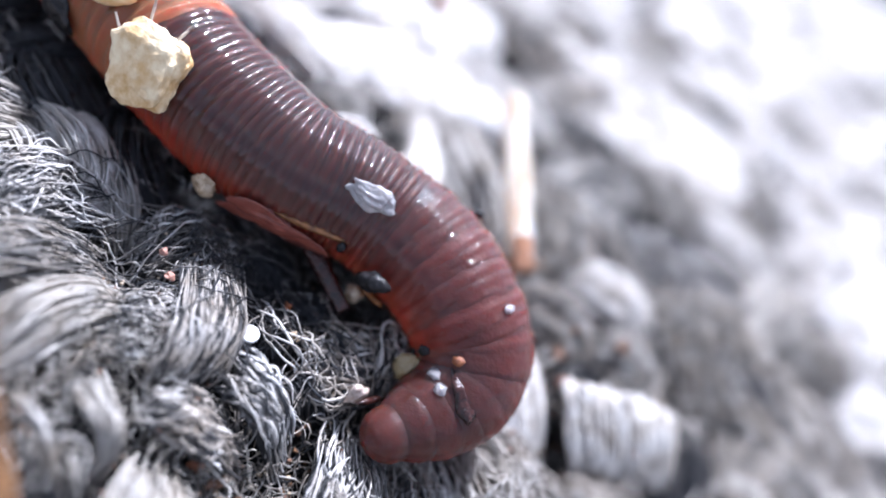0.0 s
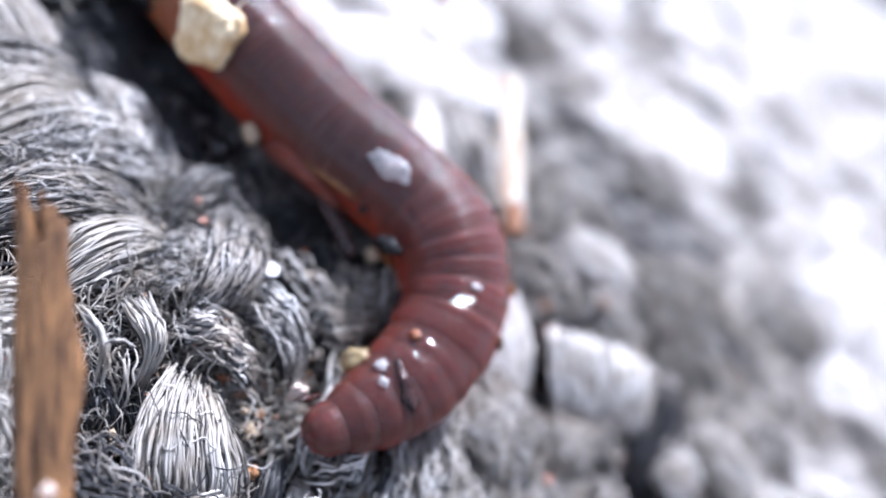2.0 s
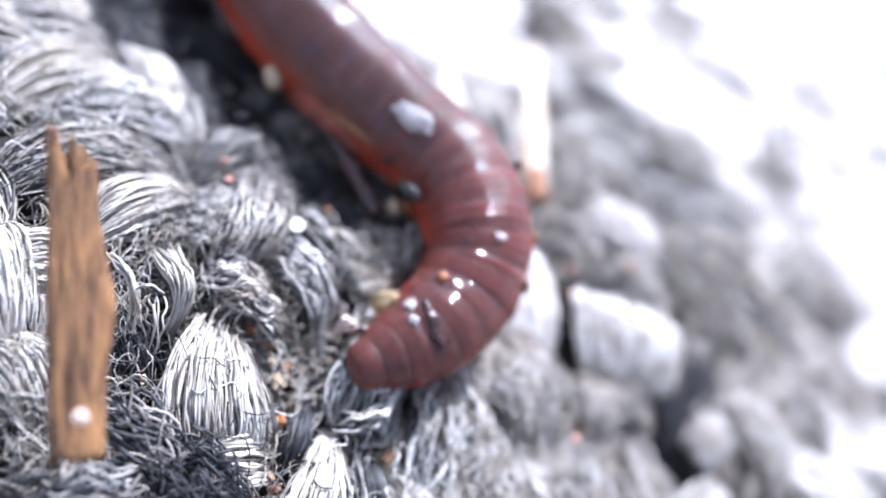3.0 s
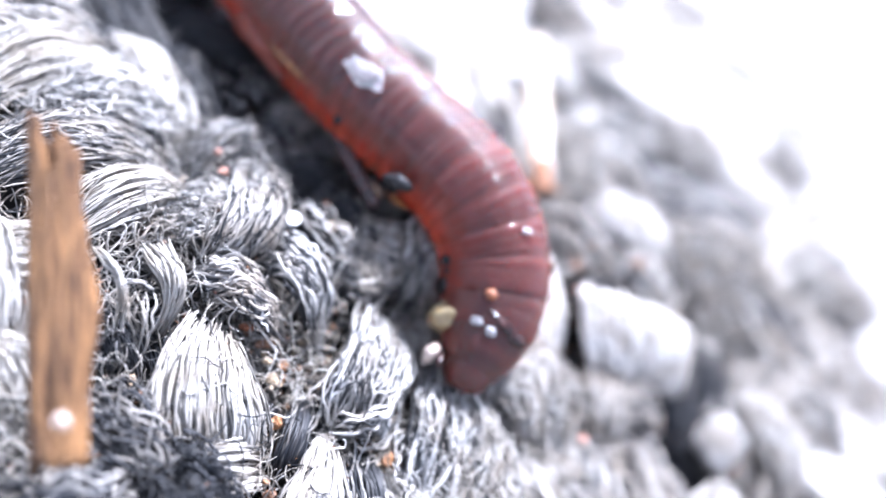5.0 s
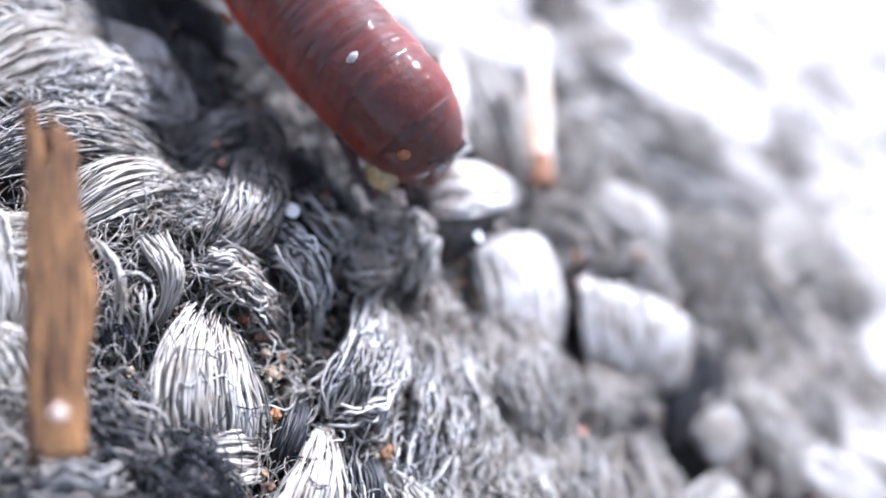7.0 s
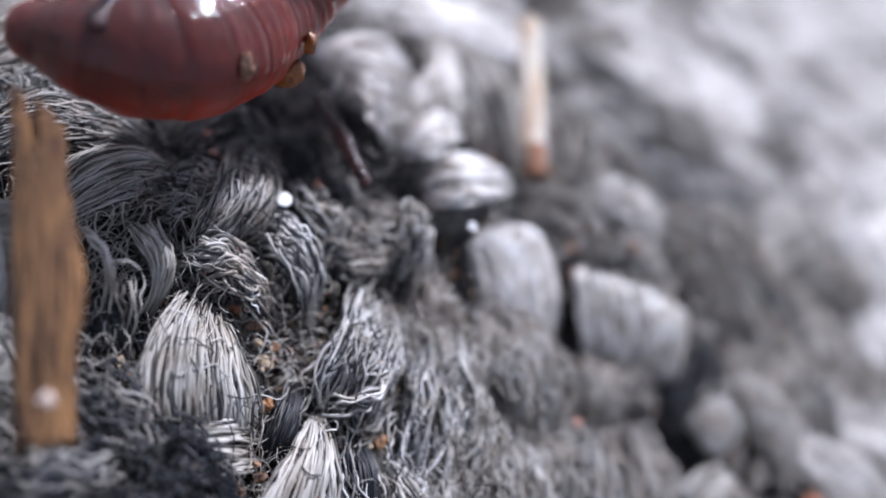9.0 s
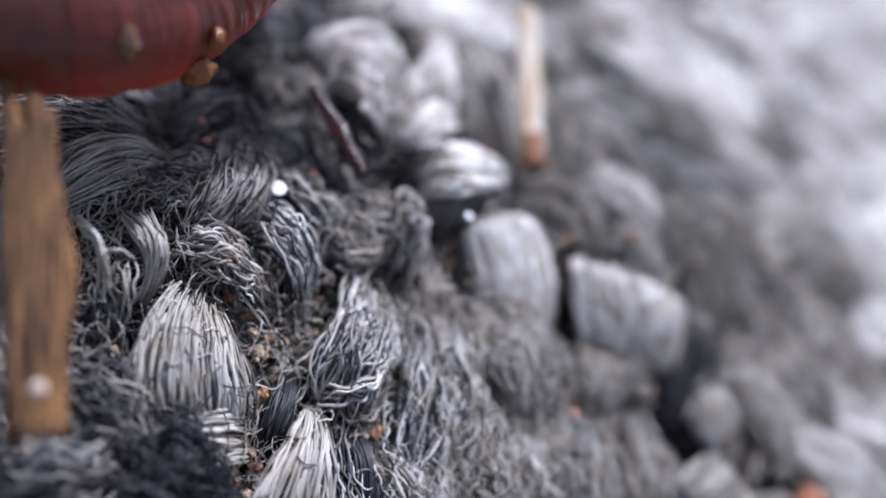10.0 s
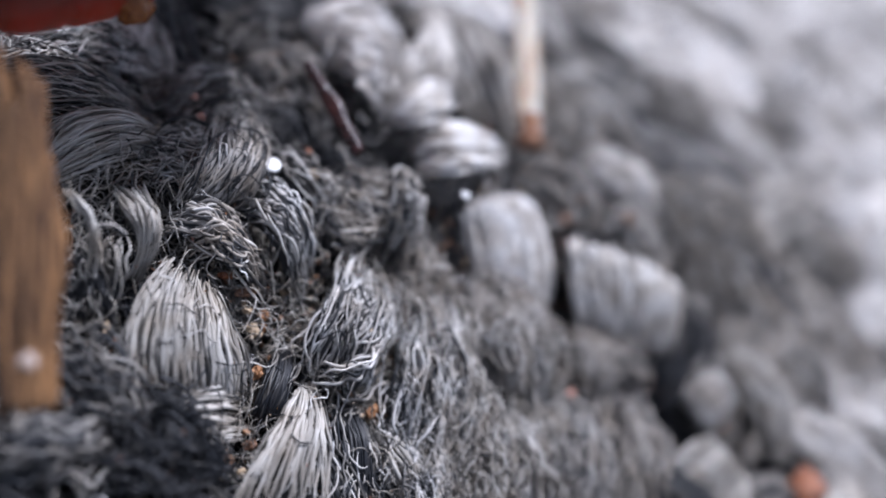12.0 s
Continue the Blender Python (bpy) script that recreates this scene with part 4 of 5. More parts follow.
spine(9.5, (0, -0.841, -0.320, 0.34), (2, -0.716, -0.296, 0.36), (5, -0.564, -0.238, 0.39), (9, -0.444, -0.116, 0.42), (14, -0.428, 0.142, 0.42), (20, -0.412, 0.395, 0.58), (27, -0.280, 0.623, 0.82), (35, -0.302, 0.875, 0.90), (43, -0.525, 1.145, 0.73), (52, -0.925, 1.375, 0.43))
spine(10, (0, -0.880, -0.517, 0.34), (2, -0.778, -0.445, 0.36), (5, -0.655, -0.347, 0.39), (9, -0.546, -0.210, 0.42), (14, -0.507, 0.004, 0.42), (20, -0.472, 0.304, 0.59), (27, -0.322, 0.542, 0.85), (35, -0.418, 0.812, 0.94), (43, -0.630, 1.096, 0.81), (52, -0.960, 1.340, 0.50))
spine(10.5, (0, -0.908, -0.576, 0.34), (2, -0.811, -0.489, 0.36), (5, -0.700, -0.385, 0.39), (9, -0.596, -0.251, 0.42), (14, -0.563, -0.042, 0.42), (20, -0.498, 0.265, 0.59), (27, -0.340, 0.508, 0.86), (35, -0.468, 0.785, 0.96), (43, -0.675, 1.075, 0.85), (52, -0.975, 1.325, 0.53))
spine(11, (0, -0.991, -0.555, 0.34), (2, -0.901, -0.462, 0.36), (5, -0.783, -0.351, 0.39), (9, -0.683, -0.213, 0.42), (14, -0.643, 0.005, 0.42), (20, -0.528, 0.218, 0.60), (27, -0.362, 0.466, 0.87), (35, -0.527, 0.753, 0.99), (43, -0.729, 1.050, 0.88), (52, -0.993, 1.307, 0.57))
spine(12, (0, -1.015, -0.545, 0.34), (2, -0.928, -0.453, 0.36), (5, -0.814, -0.343, 0.39), (9, -0.717, -0.206, 0.42), (14, -0.682, 0.011, 0.42), (20, -0.540, 0.200, 0.60), (27, -0.370, 0.450, 0.88), (35, -0.550, 0.740, 1.00), (43, -0.750, 1.040, 0.90), (52, -1.000, 1.300, 0.58))


# ---- small things ----
def lump(name, size, mat, seed, label, category, rough=0.35, facets=2, flat=False):
    """An irregular grain, chip or crumb of a given size in cm, lying at its middle."""
    bm = bmesh.new()
    bmesh.ops.create_icosphere(bm, subdivisions=facets, radius=1.0)
    for v in bm.verts:
        d = 1 + rough * noise.noise(v.co * 1.3 + Vector((seed * 3.7, seed, 0))) + rough * 0.5 * noise.noise(v.co * 3.1 + Vector((0, seed * 5.3, seed)))
        v.co = Vector((v.co.x * size[0], v.co.y * size[1], v.co.z * size[2])) * (d * CM / 2)
    me = bpy.data.meshes.new(name)
    bm.to_mesh(me)
    bm.free()
    me.materials.append(mat)
    me.polygons.foreach_set("use_smooth", [not flat] * len(me.polygons))
    return tagged(new(name, me), label, category)


def splinter(name, length, width, thick, mat, seed, jag=0.12, bulge=0.0):
    """A broken wood splinter along z, with fibrous jagged ends."""
    nu, nv = 13, 40
    verts, faces = [], []
    for side in (1, -1):
        for i in range(nv):
            s = i / (nv - 1)
            for j in range(nu):
                u = -1 + 2 * j / (nu - 1)
                end = jag * noise.noise((u * 3.5, seed, 1.0)) + jag * 0.6 * noise.noise((u * 9, seed, 5.0))
                low = jag * 0.4 * noise.noise((u * 4, seed, 9.0))
                w = width / 2 * (1 + 0.16 * noise.noise((s * 3, seed, 2.0)) + 0.05 * noise.noise((s * 17, seed, 7.0 + u)))
                w *= (1 - 0.5 * max(0, s - 0.7)) * (1 + bulge * max(u, 0) * math.exp(-((s - 0.48) / 0.2) ** 2))
                t = thick / 2 * math.sqrt(max(0.02, 1 - u ** 4)) * (1 + 0.3 * noise.noise((u * 6, s * 2, seed)))
                verts.append((u * w * CM, side * t * CM, (low * (1 - s) + s * (length + end)) * CM))
    n = nu * nv
    for i in range(nv - 1):
        for j in range(nu - 1):
            q = i * nu + j
            faces.append((q, q + 1, q + nu + 1, q + nu))
            faces.append((n + q, n + q + nu, n + q + nu + 1, n + q + 1))
    for i in range(nv - 1):
        for j in (0, nu - 1):
            q = i * nu + j
            faces.append((q, q + nu, n + q + nu, n + q) if j == 0 else (q, n + q, n + q + nu, q + nu))
    for i in (0, nv - 1):
        for j in range(nu - 1):
            q = i * nu + j
            faces.append((q, n + q, n + q + 1, q + 1) if i == 0 else (q, q + 1, n + q + 1, n + q))
    return mesh_of(name, verts, faces, [mat])


def stand(ob, foot, tip, face=(0.0, -0.8, 0.6)):
    """Lay a thing built along z from foot to tip (cm), its broad side to a direction."""
    foot, tip = Vector(foot), Vector(tip)
    z = (tip - foot).normalized()
    x = z.cross(Vector(face)).normalized()
    m = Matrix((x, z.cross(x), z)).transposed().to_4x4()
    m.translation = foot * CM
    ob.matrix_world = m


def wood_splinter():
    """The coarse brown splinter: a split body with torn tines at its upper end and a lifted sliver at its side."""
    ob = tagged(new("wood_splinter"), "coarse brown wood splinter standing in the rug", "splinter")
    part("body", splinter("body", 0.72, 0.135, 0.06, STRAW, 2.0, 0.17, 0.45), ob)
    for x, z, ln, w, lean in ((-0.045, 0.60, 0.23, 0.035, -2), (-0.012, 0.62, 0.17, 0.022, 4), (0.030, 0.58, 0.16, 0.045, 3)):
        t = part("tine", splinter("tine", ln, w, 0.03, STRAW, 3.0 + 20 * x, 0.05), ob)
        t.matrix_basis = pose(x * CM, 0.012 * CM, z * CM, 0, lean, 0)
    t = part("tine", splinter("tine", 0.15, 0.018, 0.015, STRAW, 9.0, 0.03), ob, "thin lifted sliver at the side")
    t.matrix_basis = pose(0.075 * CM, 0.0, 0.24 * CM, 0, -7, 0)
    return ob


def pale_splinter():
    ob = tagged(new("pale_splinter"), "thin pale wood sliver stuck in the rug", "splinter")
    part("body", splinter("body", 0.74, 0.12, 0.06, PALE_WOOD, 5.0, 0.05), ob)
    foot = part("foot", splinter("foot", 0.14, 0.10, 0.09, RUST_WOOD, 6.0, 0.03), ob, "reddish brown bark at its foot")
    foot.matrix_basis = pose(0, 0, -0.06 * CM, 0, 0, 0)
    return ob


stand(wood_splinter(), (-0.09, -1.03, -0.08), (-0.54, -0.54, 0.36))
stand(pale_splinter(), (0.735, 1.055, 0.01), (0.404, 1.66, 0.285), (0.0, -0.4, 0.9))
twig = tagged(new("twig", splinter("twig", 0.42, 0.048, 0.040, TWIG, 8.0, 0.05, 0.5)), "dark red wet twig on the rug", "twig")
stand(twig, (0.20, 0.25, 0.05), (-0.14, 0.52, 0.07))


ORANGE = mineral("orange sand", (0.42, 0.21, 0.09), (0.2, 0.085, 0.035), 0.5)
PINK = mineral("pink grain", (0.50, 0.27, 0.21), (0.30, 0.14, 0.10), 0.4)


def lay(name, size, mat, seed, label, category, place, rough, on_rug=True):
    ob = lump(name, [0.72 * q for q in size], mat, seed, label, category, 1.5 * rough, 2, flat=True)
    tagged(ob, group="crumbs on the rug")
    z = place[2] + (float(ground(place[0], place[1])) if on_rug else 0.0)
    ob.matrix_world = pose(place[0] * CM, place[1] * CM, z * CM, 12 * math.sin(seed), 14 * math.cos(seed * 1.7), 67 * seed)


lay("sand_crumb", (0.056, 0.045, 0.045), ORANGE, 31, "orange-brown sand crumb between the stitches", "crumb", (0.299, -0.487, -0.04), 0.45)
lay("sand_crumb", (0.040, 0.086, 0.040), ORANGE, 32, "long orange-brown crumb on the rug", "crumb", (0.668, -0.381, -0.03), 0.45)
lay("bark_crumb", (0.119, 0.043, 0.033), BROWN, 33, "flat brown bark crumb between the stitches", "bark", (0.141, -0.311, -0.04), 0.45)
lay("sand_grain", (0.040, 0.045, 0.035), SAND, 34, "yellowish sand grain on the rug", "sand grain", (0.112, 0.113, -0.02), 0.45)
lay("soil_crumb", (0.103, 0.082, 0.062), BROWN, 36, "dark brown soil crumb on the rug", "soil", (1.306, 1.011, 0.00), 0.45)
lay("pink_grain", (0.058, 0.052, 0.046), PINK, 37, "pinkish grain on the rug", "grain", (1.323, 0.143, -0.02), 0.45)
lay("pink_grain", (0.052, 0.046, 0.035), PINK, 38, "pinkish grain among grey fibres", "grain", (1.030, -0.222, -0.02), 0.45)
lay("soil_crumb", (0.046, 0.058, 0.046), BROWN, 39, "small brown crumb between pale stitches", "soil", (0.391, -0.680, -0.05), 0.45)
lay("sand_grain", (0.050, 0.044, 0.033), SAND, 40, "tan sand grain in a gap of the rug", "sand grain", (0.237, -0.378, -0.06), 0.45)
lay("sand_grain", (0.044, 0.038, 0.033), SAND, 41, "pale sand grain in a gap of the rug", "sand grain", (0.174, -0.341, -0.06), 0.45)
lay("sand_crumb", (0.033, 0.033, 0.033), ORANGE, 42, "small rusty crumb in a gap of the rug", "crumb", (0.242, -0.352, -0.06), 0.45)
lay("pink_grain", (0.035, 0.030, 0.025), PINK, 43, "pale pinkish grain on grey fibres", "grain", (-0.141, -0.032, -0.02), 0.45)
lay("rust_grain", (0.030, 0.030, 0.025), RUST, 44, "rusty grain among dark fibres", "grain", (0.047, 0.216, -0.03), 0.45)
lay("soil_crumb", (0.065, 0.054, 0.033), BROWN, 45, "brown soil crumb among grey fibres", "soil", (0.599, 0.105, -0.03), 0.45)
lay("pale_grain", (0.041, 0.041, 0.030), PEARL, 46, "translucent pale grain on dark fibres", "grain", (0.254, 0.154, -0.03), 0.45)
lay("brown_lump", (0.260, 0.189, 0.142), RUST, 47, "blurred reddish brown lump on the rug", "soil", (2.500, 0.433, -0.02), 0.45)
lay("sand_crumb", (0.058, 0.040, 0.035), ORANGE, 48, "tan crumb at the edge of a pale stitch", "crumb", (0.356, -0.747, -0.05), 0.45)
lay("sand_grain", (0.041, 0.041, 0.035), SAND, 49, "small sand grain at a pale stitch", "sand grain", (0.410, -0.760, -0.05), 0.45)
lay("sand_grain", (0.039, 0.033, 0.033), SAND, 50, "pale grain beside pale loops", "sand grain", (-0.114, -0.647, -0.04), 0.45)
lay("charcoal_bit", (0.067, 0.079, 0.045), BLACK, 51, "black charcoal bit in a gap of the rug", "charcoal", (0.262, -0.465, -0.06), 0.45)
lay("soil_crumb", (0.069, 0.046, 0.035), BROWN, 52, "brown crumb among frayed fibres", "soil", (0.930, -0.226, -0.04), 0.45)
lay("soil_crumb", (0.092, 0.062, 0.041), BROWN, 53, "brown soil crumb by a pale tuft", "soil", (1.031, 0.783, -0.03), 0.45)
lay("rust_grain", (0.074, 0.053, 0.042), RUST, 54, "rusty crumb by a pale tuft", "grain", (1.104, 0.717, -0.03), 0.45)
lay("soil_crumb", (0.070, 0.050, 0.040), BROWN, 55, "brown crumb near the pale splinter", "soil", (0.571, 0.948, -0.03), 0.45)
lay("pink_grain", (0.050, 0.040, 0.030), PINK, 56, "tan grain on frayed grey fibres", "grain", (-0.289, 0.065, -0.02), 0.45)
lay("rust_grain", (0.075, 0.043, 0.032), RUST, 57, "rusty bark bit between stitches", "grain", (0.065, -0.307, -0.05), 0.45)
lay("sand_crumb", (0.055, 0.044, 0.033), ORANGE, 58, "tan crumb between dark stitches", "crumb", (0.220, -0.312, -0.07), 0.45)
lay("sand_grain", (0.055, 0.050, 0.033), SAND, 59, "tan sand grain between dark stitches", "sand grain", (0.214, -0.371, -0.07), 0.45)
lay("pink_grain", (0.040, 0.030, 0.030), PINK, 60, "pale grain on grey yarn", "grain", (-0.348, 0.137, -0.02), 0.45)


def mica_disc(x, y, z, size, turn, label):
    bm = bmesh.new()
    bmesh.ops.create_cone(bm, cap_ends=True, segments=9, radius1=size * CM, radius2=0.93 * size * CM, depth=0.008 * CM)
    bmesh.ops.bevel(bm, geom=bm.edges[:], offset=0.002 * CM, segments=1, affect="EDGES")
    me = bpy.data.meshes.new("mica_flake")
    bm.to_mesh(me)
    bm.free()
    me.materials.append(MICA)
    ob = tagged(new("mica_flake", me), label, "flake")
    ob.matrix_world = pose(x * CM, y * CM, z * CM, 14, -6, turn)


mica_disc(-0.004, 0.005, 0.020, 0.029, 20, "glossy white mica flake on dark fibres")
mica_disc(-0.04, 2.21, 0.06, 0.045, 50, "white mica flake on pale stitches")
# white disc stands in for the glint of a sand grain
mica_disc(0.597, 0.401, 0.03, 0.018, 70, "tiny white disc for a sand grain's glint beside a pale tuft")
lay("bark_scrap", (0.34, 0.10, 0.06), RUST, 72, "blurred reddish bark scrap among pale stitches", "bark", (-0.15, 2.64, 0.06), 0.4)
lay("pale_grain", (0.05, 0.05, 0.03), PEARL, 71, "white grain stuck on the wood splinter", "grain", (-0.117, -1.020, 0.085), 0.3, False)

def grit():
    """Fine soil and sand lodged in the gaps between the stitches."""
    r4 = np.random.default_rng(31)
    verts, faces, index = [], [], []
    beds = ((0.30, -0.30, 0.18, 180), (0.40, -0.63, 0.14, 80), (0.65, -0.32, 0.11, 80), (0.15, 0.12, 0.22, 80), (0.78, 0.42, 0.26, 120), (1.18, 0.85, 0.36, 160), (-0.08, -0.63, 0.17, 60), (0.52, 0.05, 0.65, 180))
    for x0, y0, spread, count in beds:
        for _ in range(count):
            c = np.array([x0 + r4.normal(0, spread), y0 + r4.normal(0, spread), r4.uniform(-0.17, -0.05)])
            c[2] += ground(c[0], c[1])
            size = r4.uniform(0.003, 0.009)
            box = np.array([(a, b, d) for a in (-1, 1) for b in (-1, 1) for d in (-1, 1)], float) * size * r4.uniform(0.5, 1.0, 3) + r4.normal(0, size * 0.25, (8, 3))
            n = len(verts)
            verts += [tuple(v) for v in (box + c) * CM]
            faces += [tuple(n + q for q in f) for f in ((0, 1, 3, 2), (4, 6, 7, 5), (0, 4, 5, 1), (2, 3, 7, 6), (0, 2, 6, 4), (1, 5, 7, 3))]
            index += [int(r4.choice(4, p=[0.2, 0.45, 0.2, 0.15]))] * 6
    tagged(new("grit", mesh_of("grit", verts, faces, [ORANGE, BROWN, SAND, BLACK], index, False)), "fine brown soil and sand between the stitches", "soil", kind="stuff")


grit()


def flecks():
    """Tiny tan and brown crumbs and dust flakes caught in the upper fibres."""
    r6 = np.random.default_rng(77)
    verts, faces, index = [], [], []
    for i in range(1000):
        far = i >= 800
        x, y = (r6.uniform(0.8, 2.4), r6.uniform(0.2, 2.4)) if far else (r6.uniform(-0.5, 1.3), r6.uniform(-0.95, 0.7))
        c = np.array([x, y, float(surface(np.array([x]), np.array([y]))[0]) + r6.uniform(-0.05, 0.004)])
        size = r6.uniform(0.0025, 0.0065) * (1.8 if r6.random() < 0.06 else 1.0) * (3.0 if far else 1.0)
        tip = r6.normal(0, 1, (4, 3))
        tip = tip / np.linalg.norm(tip, axis=1)[:, None] * size * r6.uniform(0.7, 1.4, (4, 1))
        n = len(verts)
        verts += [tuple(v) for v in (tip + c) * CM]
        faces += [(n, n + 1, n + 2), (n, n + 2, n + 3), (n, n + 3, n + 1), (n + 1, n + 3, n + 2)]
        index += [int(r6.choice(4, p=[0.3, 0.35, 0.25, 0.1]))] * 4
    tagged(new("dust", mesh_of("dust", verts, faces, [ORANGE, BROWN, SAND, PINK], index, False)), "tiny tan and brown crumbs in the fibres", "dust", kind="stuff")


RIDERS = []


def ride(ob, ring, angle, lift=0.0, spin=0.0, tilt=0.0):
    """A thing stuck to the worm's skin: at a ring, degrees round from its back, turned in its own plane."""
    a = radians(angle)
    r = (ring_radius(int(ring)) + lift) * CM
    m = Matrix.Translation((-r * math.sin(a), 0, r * math.cos(a) * 0.97)) @ pose(0, 0, 0, 0, -angle, 0) @ pose(0, 0, 0, tilt, 0, spin)
    tagged(ob, group="grit on the earthworm")
    RIDERS.append((ob, ring, m, 1.0 if angle > -30 else 0.3))  # those low on the far flank roll less, to stay hidden from the camera


def wood_chip():
    """A crumbly pale block of wood with a torn edge and a few short fibres."""
    ob = tagged(new("wood_chip"), "pale crumbly wood chip stuck to the earthworm", "wood chip")
    bm = bmesh.new()
    bmesh.ops.create_icosphere(bm, subdivisions=5, radius=1.0)
    for v in bm.verts:
        c = v.co.copy()
        block = c / (abs(c.x) ** 3.5 + abs(c.y) ** 3.5 + abs(c.z) ** 3.5) ** (1 / 3.5)
        crumble = 1 + 0.22 * noise.noise(c * 1.6 + Vector((4, 1, 7))) + 0.09 * noise.noise(c * 4.5) + 0.03 * noise.noise(c * 11)
        v.co = Vector((block.x * 0.112, block.y * 0.120, block.z * 0.055)) * (crumble * CM)
    me = bpy.data.meshes.new("body")
    bm.to_mesh(me)
    bm.free()
    me.materials.append(CHIP)
    part("body", me, ob)
    for x, y, turn in ((0.11, -0.08, 60), (0.12, 0.03, 95), (-0.09, -0.10, 200), (0.05, 0.11, 130)):
        f = part("fibre", splinter("fibre", 0.06, 0.008, 0.007, PALE_WOOD, x * 40, 0.03), ob)
        f.matrix_basis = pose(x * CM, y * CM, 0.01 * CM, 90, 0, turn)
    return ob


ride(wood_chip(), 53.5, 66, 0.02, 20)
ride(lump("crystal_flake", (0.078, 0.142, 0.05), CRYSTAL, 2, "clear crystal flake stuck to the earthworm", "flake", 0.55, 4), 28.5, 42, 0.008, 8)
ride(lump("black_bead", (0.115, 0.07, 0.06), BLACK, 3, "shiny black seed stuck to the earthworm", "seed", 0.3, 3), 20.5, 94, 0.045, 125)
ride(lump("pebble", (0.07, 0.06, 0.05), SAND, 4, "small pale pebble stuck to the earthworm", "pebble", 0.5, 3), 23, 132, 0.05)
ride(lump("amber_sliver", (0.024, 0.25, 0.02), SLIVER, 5, "thin amber plant sliver along the earthworm", "sliver", 0.25, 3), 33.5, 93, 0.0, 6)
ride(lump("pale_fleck", (0.11, 0.07, 0.05), SAND, 6, "pale flake of grit on the earthworm", "grit", 0.7, 3), 44, 117, 0.02)
ride(lump("red_grain", (0.045, 0.035, 0.03), RUST, 7, "rust-red grain on the earthworm", "grain", 0.6, 2), 5, 27, 0.005)
ride(lump("black_husk", (0.05, 0.16, 0.04), TWIG, 8, "long black husk stuck to the earthworm", "husk", 0.5, 3), 2.9, -11, 0.003, 75)
ride(lump("white_speck", (0.045, 0.03, 0.02), CRYSTAL, 9, "white speck on the earthworm", "speck", 0.4, 2), 10.5, 5, 0.003)
ride(lump("yellow_crystal", (0.125, 0.105, 0.085), AMBER_CLEAR, 10, "yellowish clear crystal at the earthworm's head", "crystal", 0.4, 3), 2.6, 85, 0.02)
ride(lump("pale_grain", (0.06, 0.05, 0.035), CRYSTAL, 11, "pale wet grain at the earthworm's head", "grain", 0.4, 2), 2.7, 31, 0.004)
ride(lump("pale_grain", (0.045, 0.04, 0.03), CRYSTAL, 12, "small pale wet grain at the earthworm's head", "grain", 0.4, 2), 2.2, 8, 0.004)
ride(lump("tip_chip", (0.09, 0.075, 0.04), PEARL, 13, "pale chip dragged at the earthworm's tip", "chip", 0.5, 3), -0.5, 87, 0.06)
ride(lump("red_stalk", (0.022, 0.13, 0.022), TWIG, 14, "reddish stalk bit at the earthworm's tip", "stalk", 0.3, 2), -0.1, 82, 0.025, 25)
ride(lump("orange_splinter", (0.03, 0.12, 0.025), AMBER, 15, "orange splinter under the earthworm", "splinter", 0.2, 2), 20, 123, 0.02, 20)
ride(lump("dark_speck", (0.05, 0.035, 0.03), BLACK, 16, "black speck on the earthworm's flank", "speck", 0.5, 2), 19, -42, 0.008)
ride(lump("dark_speck", (0.04, 0.03, 0.03), BLACK, 17, "black speck near the amber sliver on the earthworm", "speck", 0.5, 2), 28, 94, 0.01)
ride(lump("dark_crumb", (0.07, 0.05, 0.02), BROWN, 18, "dark brown flat crumb low on the earthworm's side", "crumb", 0.5, 3), 8, -66, 0.002)
ride(lump("orange_crumb", (0.07, 0.05, 0.04), AMBER, 21, "sticky orange crumb on the earthworm's side", "crumb", 0.5, 3), 12.5, -80, 0.02)
ride(lump("dark_crumb", (0.09, 0.06, 0.03), BLACK, 19, "dark wet crumb on the earthworm's side", "crumb", 0.5, 3), 6.0, 100, 0.002)
ride(lump("dark_speck", (0.055, 0.04, 0.03), BLACK, 23, "black wet speck low on the earthworm's head", "speck", 0.4, 2), 9, 96, 0.004)
ride(lump("dark_speck", (0.035, 0.025, 0.02), BLACK, 24, "tiny black speck low on the earthworm's head", "speck", 0.4, 2), 7.6, 92, 0.004)
ride(lump("black_fragment", (0.12, 0.16, 0.04), BLACK, 20, "crumpled black leaf fragment on the earthworm's saddle", "leaf fragment", 0.6, 4), 62, 100, 0.01)


def husk_ring():
    """A broken tan seed husk: an oval rim round a dark hollow."""
    base = tagged(new("seed_husk"), "broken tan seed husk with a dark hollow on the earthworm", "seed husk")
    verts, faces = [], []
    nu, nv = 30, 8
    for i in range(nu):
        t = 2 * math.pi * i / nu
        for j in range(nv):
            q = 2 * math.pi * j / nv
            w = 0.013 * (1 + 0.4 * noise.noise((math.cos(t) * 2, math.sin(t) * 2, 4.0)))
            rr = 0.075 + w * math.cos(q)
            verts.append((rr * math.cos(t) * CM, rr * 1.25 * math.sin(t) * CM, (0.012 + 1.6 * w * math.sin(q)) * CM))
    for i in range(nu):
        for j in range(nv):
            i2, j2 = (i + 1) % nu, (j + 1) % nv
            faces.append((i * nv + j, i2 * nv + j, i2 * nv + j2, i * nv + j2))
    part("rim", mesh_of("rim", verts, faces, [CHIP]), base, "tan husk rim")
    hollow = lump("hollow", (0.13, 0.17, 0.02), BLACK, 3.3, "", "", 0.3, 3)
    hollow.parent = base
    return base


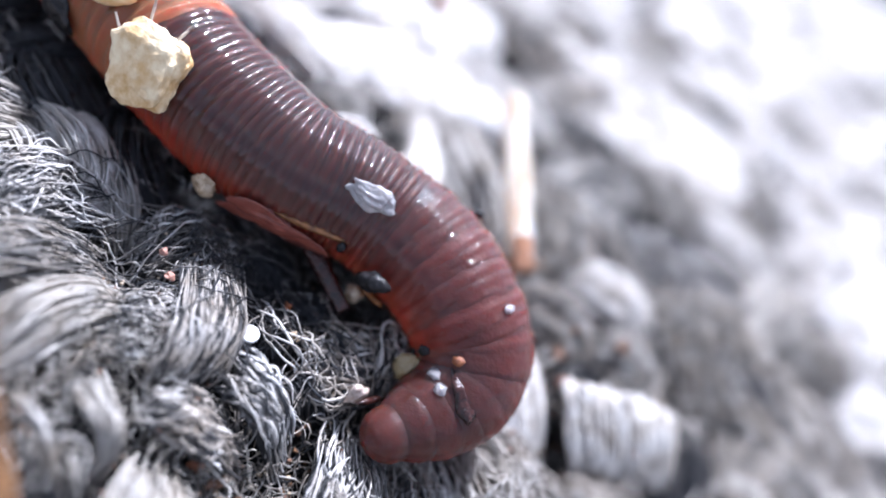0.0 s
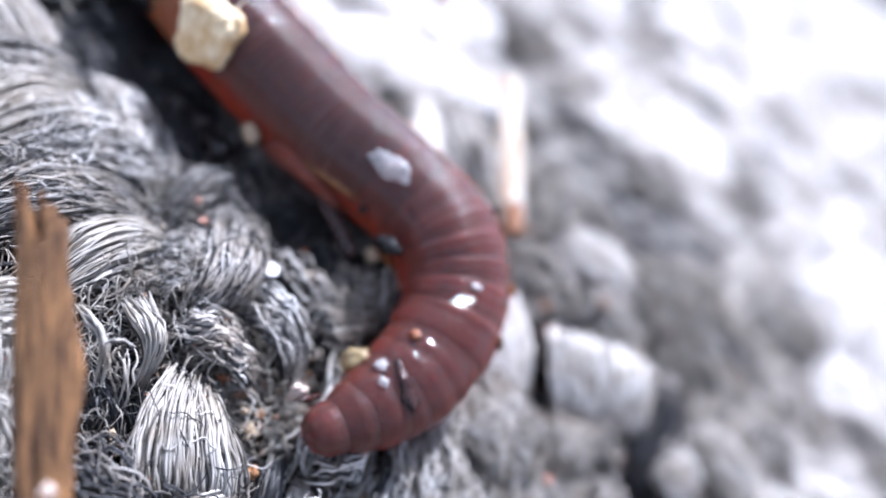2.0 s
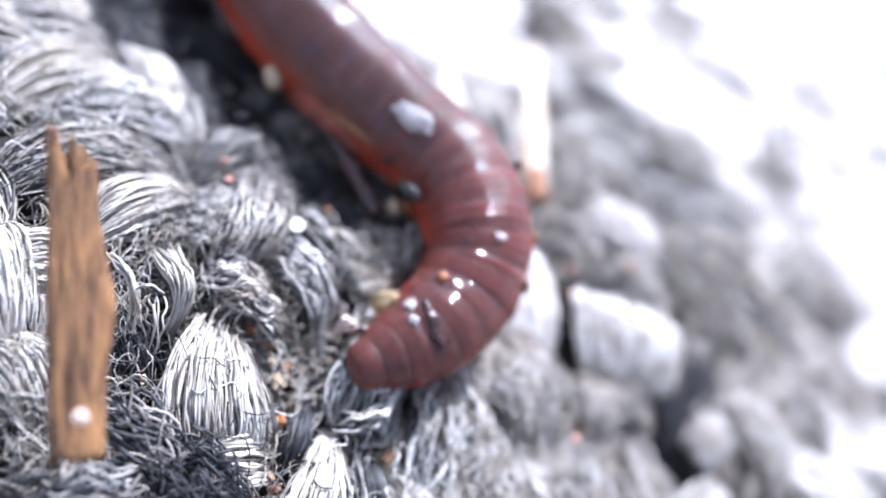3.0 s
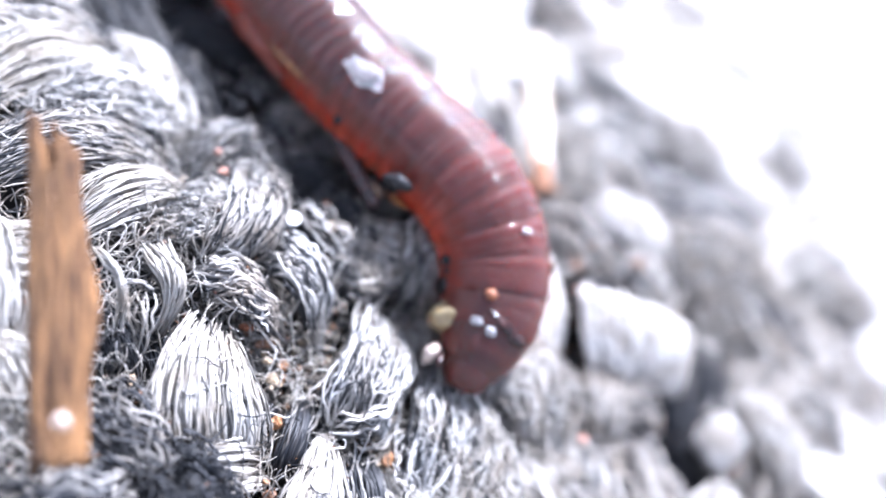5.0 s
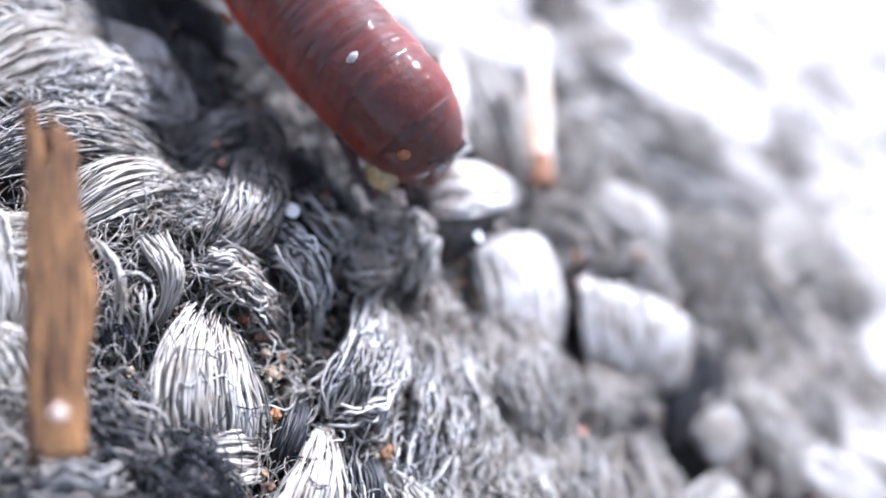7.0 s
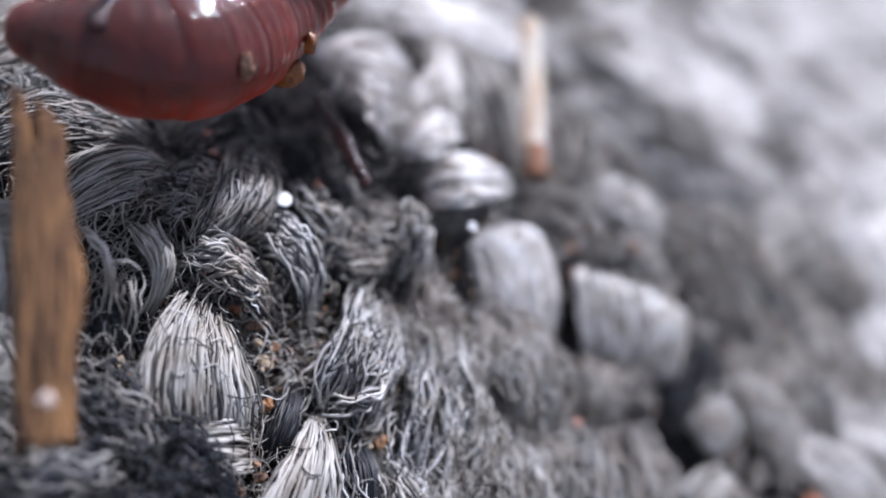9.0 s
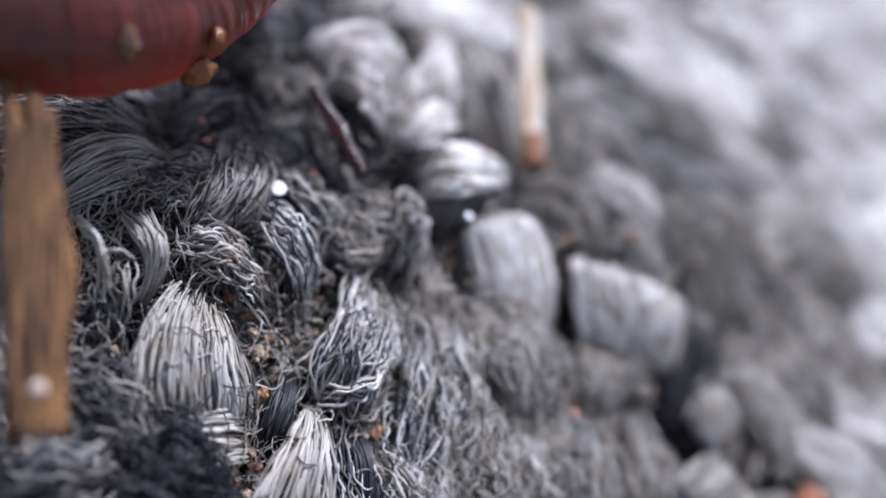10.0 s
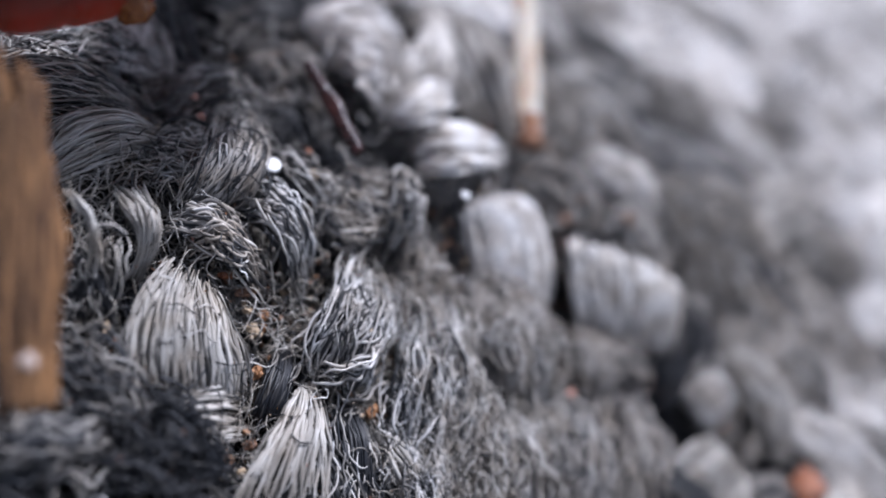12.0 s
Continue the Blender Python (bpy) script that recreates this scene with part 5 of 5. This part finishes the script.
ride(lump("amber_bead", (0.12, 0.09, 0.07), AMBER, 25, "translucent orange bead under the earthworm", "bead", 0.4, 3), 12, -112, 0.015)
# a fold of the worm's own skin, added as a separate piece
ride(lump("skin_scrap", (0.11, 0.27, 0.03), FOLD_SKIN, 26, "pinkish translucent fold of the earthworm's own skin along its side", "scrap", 0.8, 4), 37, 114, -0.005, 4)
ride(husk_ring(), 59.5, 45, 0.0, 30)

fill_stitches()
loose_fuzz(3400, -1.4, 1.4, -1.4, -0.05, "frizz", 0.16, -0.18, -0.10, 0.0028, 21)
# darker fuzz around the worm: its shade is put into the yarn colour
loose_fuzz(1800, -1.4, 1.4, -0.05, 0.9, "dusk", 0.16, -0.18, -0.10, 0.0028, 25)
loose_fuzz(500, -1.2, 1.4, -1.3, 0.8, "loose", 0.14, -0.10, -0.03, 0.0026, 22)
loose_fuzz(2000, -0.4, 1.2, -1.0, -0.05, "cream", 0.13, -0.14, 0.0, 0.0019, 24)
loose_fuzz(2500, -1.6, 4.0, 0.6, 3.4, "mixed", 0.2, -0.17, -0.08, 0.005, 23)
frayed(170, 1.02, -0.06, 0.24, 0.34, "dusty", 0.20, 0.0032, 41, -52, 35)
frayed(260, 1.00, -0.02, 0.26, 0.36, "cream", 0.20, 0.0030, 42, -52, 35)
frayed(130, 0.95, -0.15, 0.30, 0.36, "loose", 0.18, 0.0026, 52, -52, 30)
frayed(240, 0.42, 0.26, 0.34, 0.26, "frizz", 0.18, 0.0028, 43, -50, 45)
frayed(45, 0.25, -0.20, 0.50, 0.40, "loose", 0.17, 0.0024, 44)
frayed(70, 0.20, -0.25, 0.55, 0.45, "dark", 0.20, 0.0028, 45)
frayed(170, -0.02, 0.50, 0.36, 0.40, "dusk", 0.28, 0.0032, 46, -140, 40)
frayed(40, 0.10, 0.35, 0.40, 0.35, "loose", 0.14, 0.0022, 47)
frayed(70, 0.20, 1.20, 0.45, 0.55, "pale", 0.30, 0.0042, 48, -60, 40)
frayed(70, -0.55, 0.00, 0.45, 0.50, "loose", 0.22, 0.0024, 49, 20, 30)
frayed(120, 0.85, -0.52, 0.40, 0.22, "loose", 0.17, 0.0030, 50, -52, 40)
frayed(260, 1.75, 1.55, 0.60, 0.60, "dusty", 0.34, 0.0055, 51, -40, 50)
flecks()


def motions():
    for k, ob in enumerate(SEGMENTS):
        walk(ob, [(SPINES[i][0], ring_pose(i, k)) for i in range(len(SPINES))])
    for ob, ring, m, rolls in RIDERS:
        walk(ob, [(SPINES[i][0], ring_pose(i, ring, rolls) @ m) for i in range(len(SPINES))])


motions()
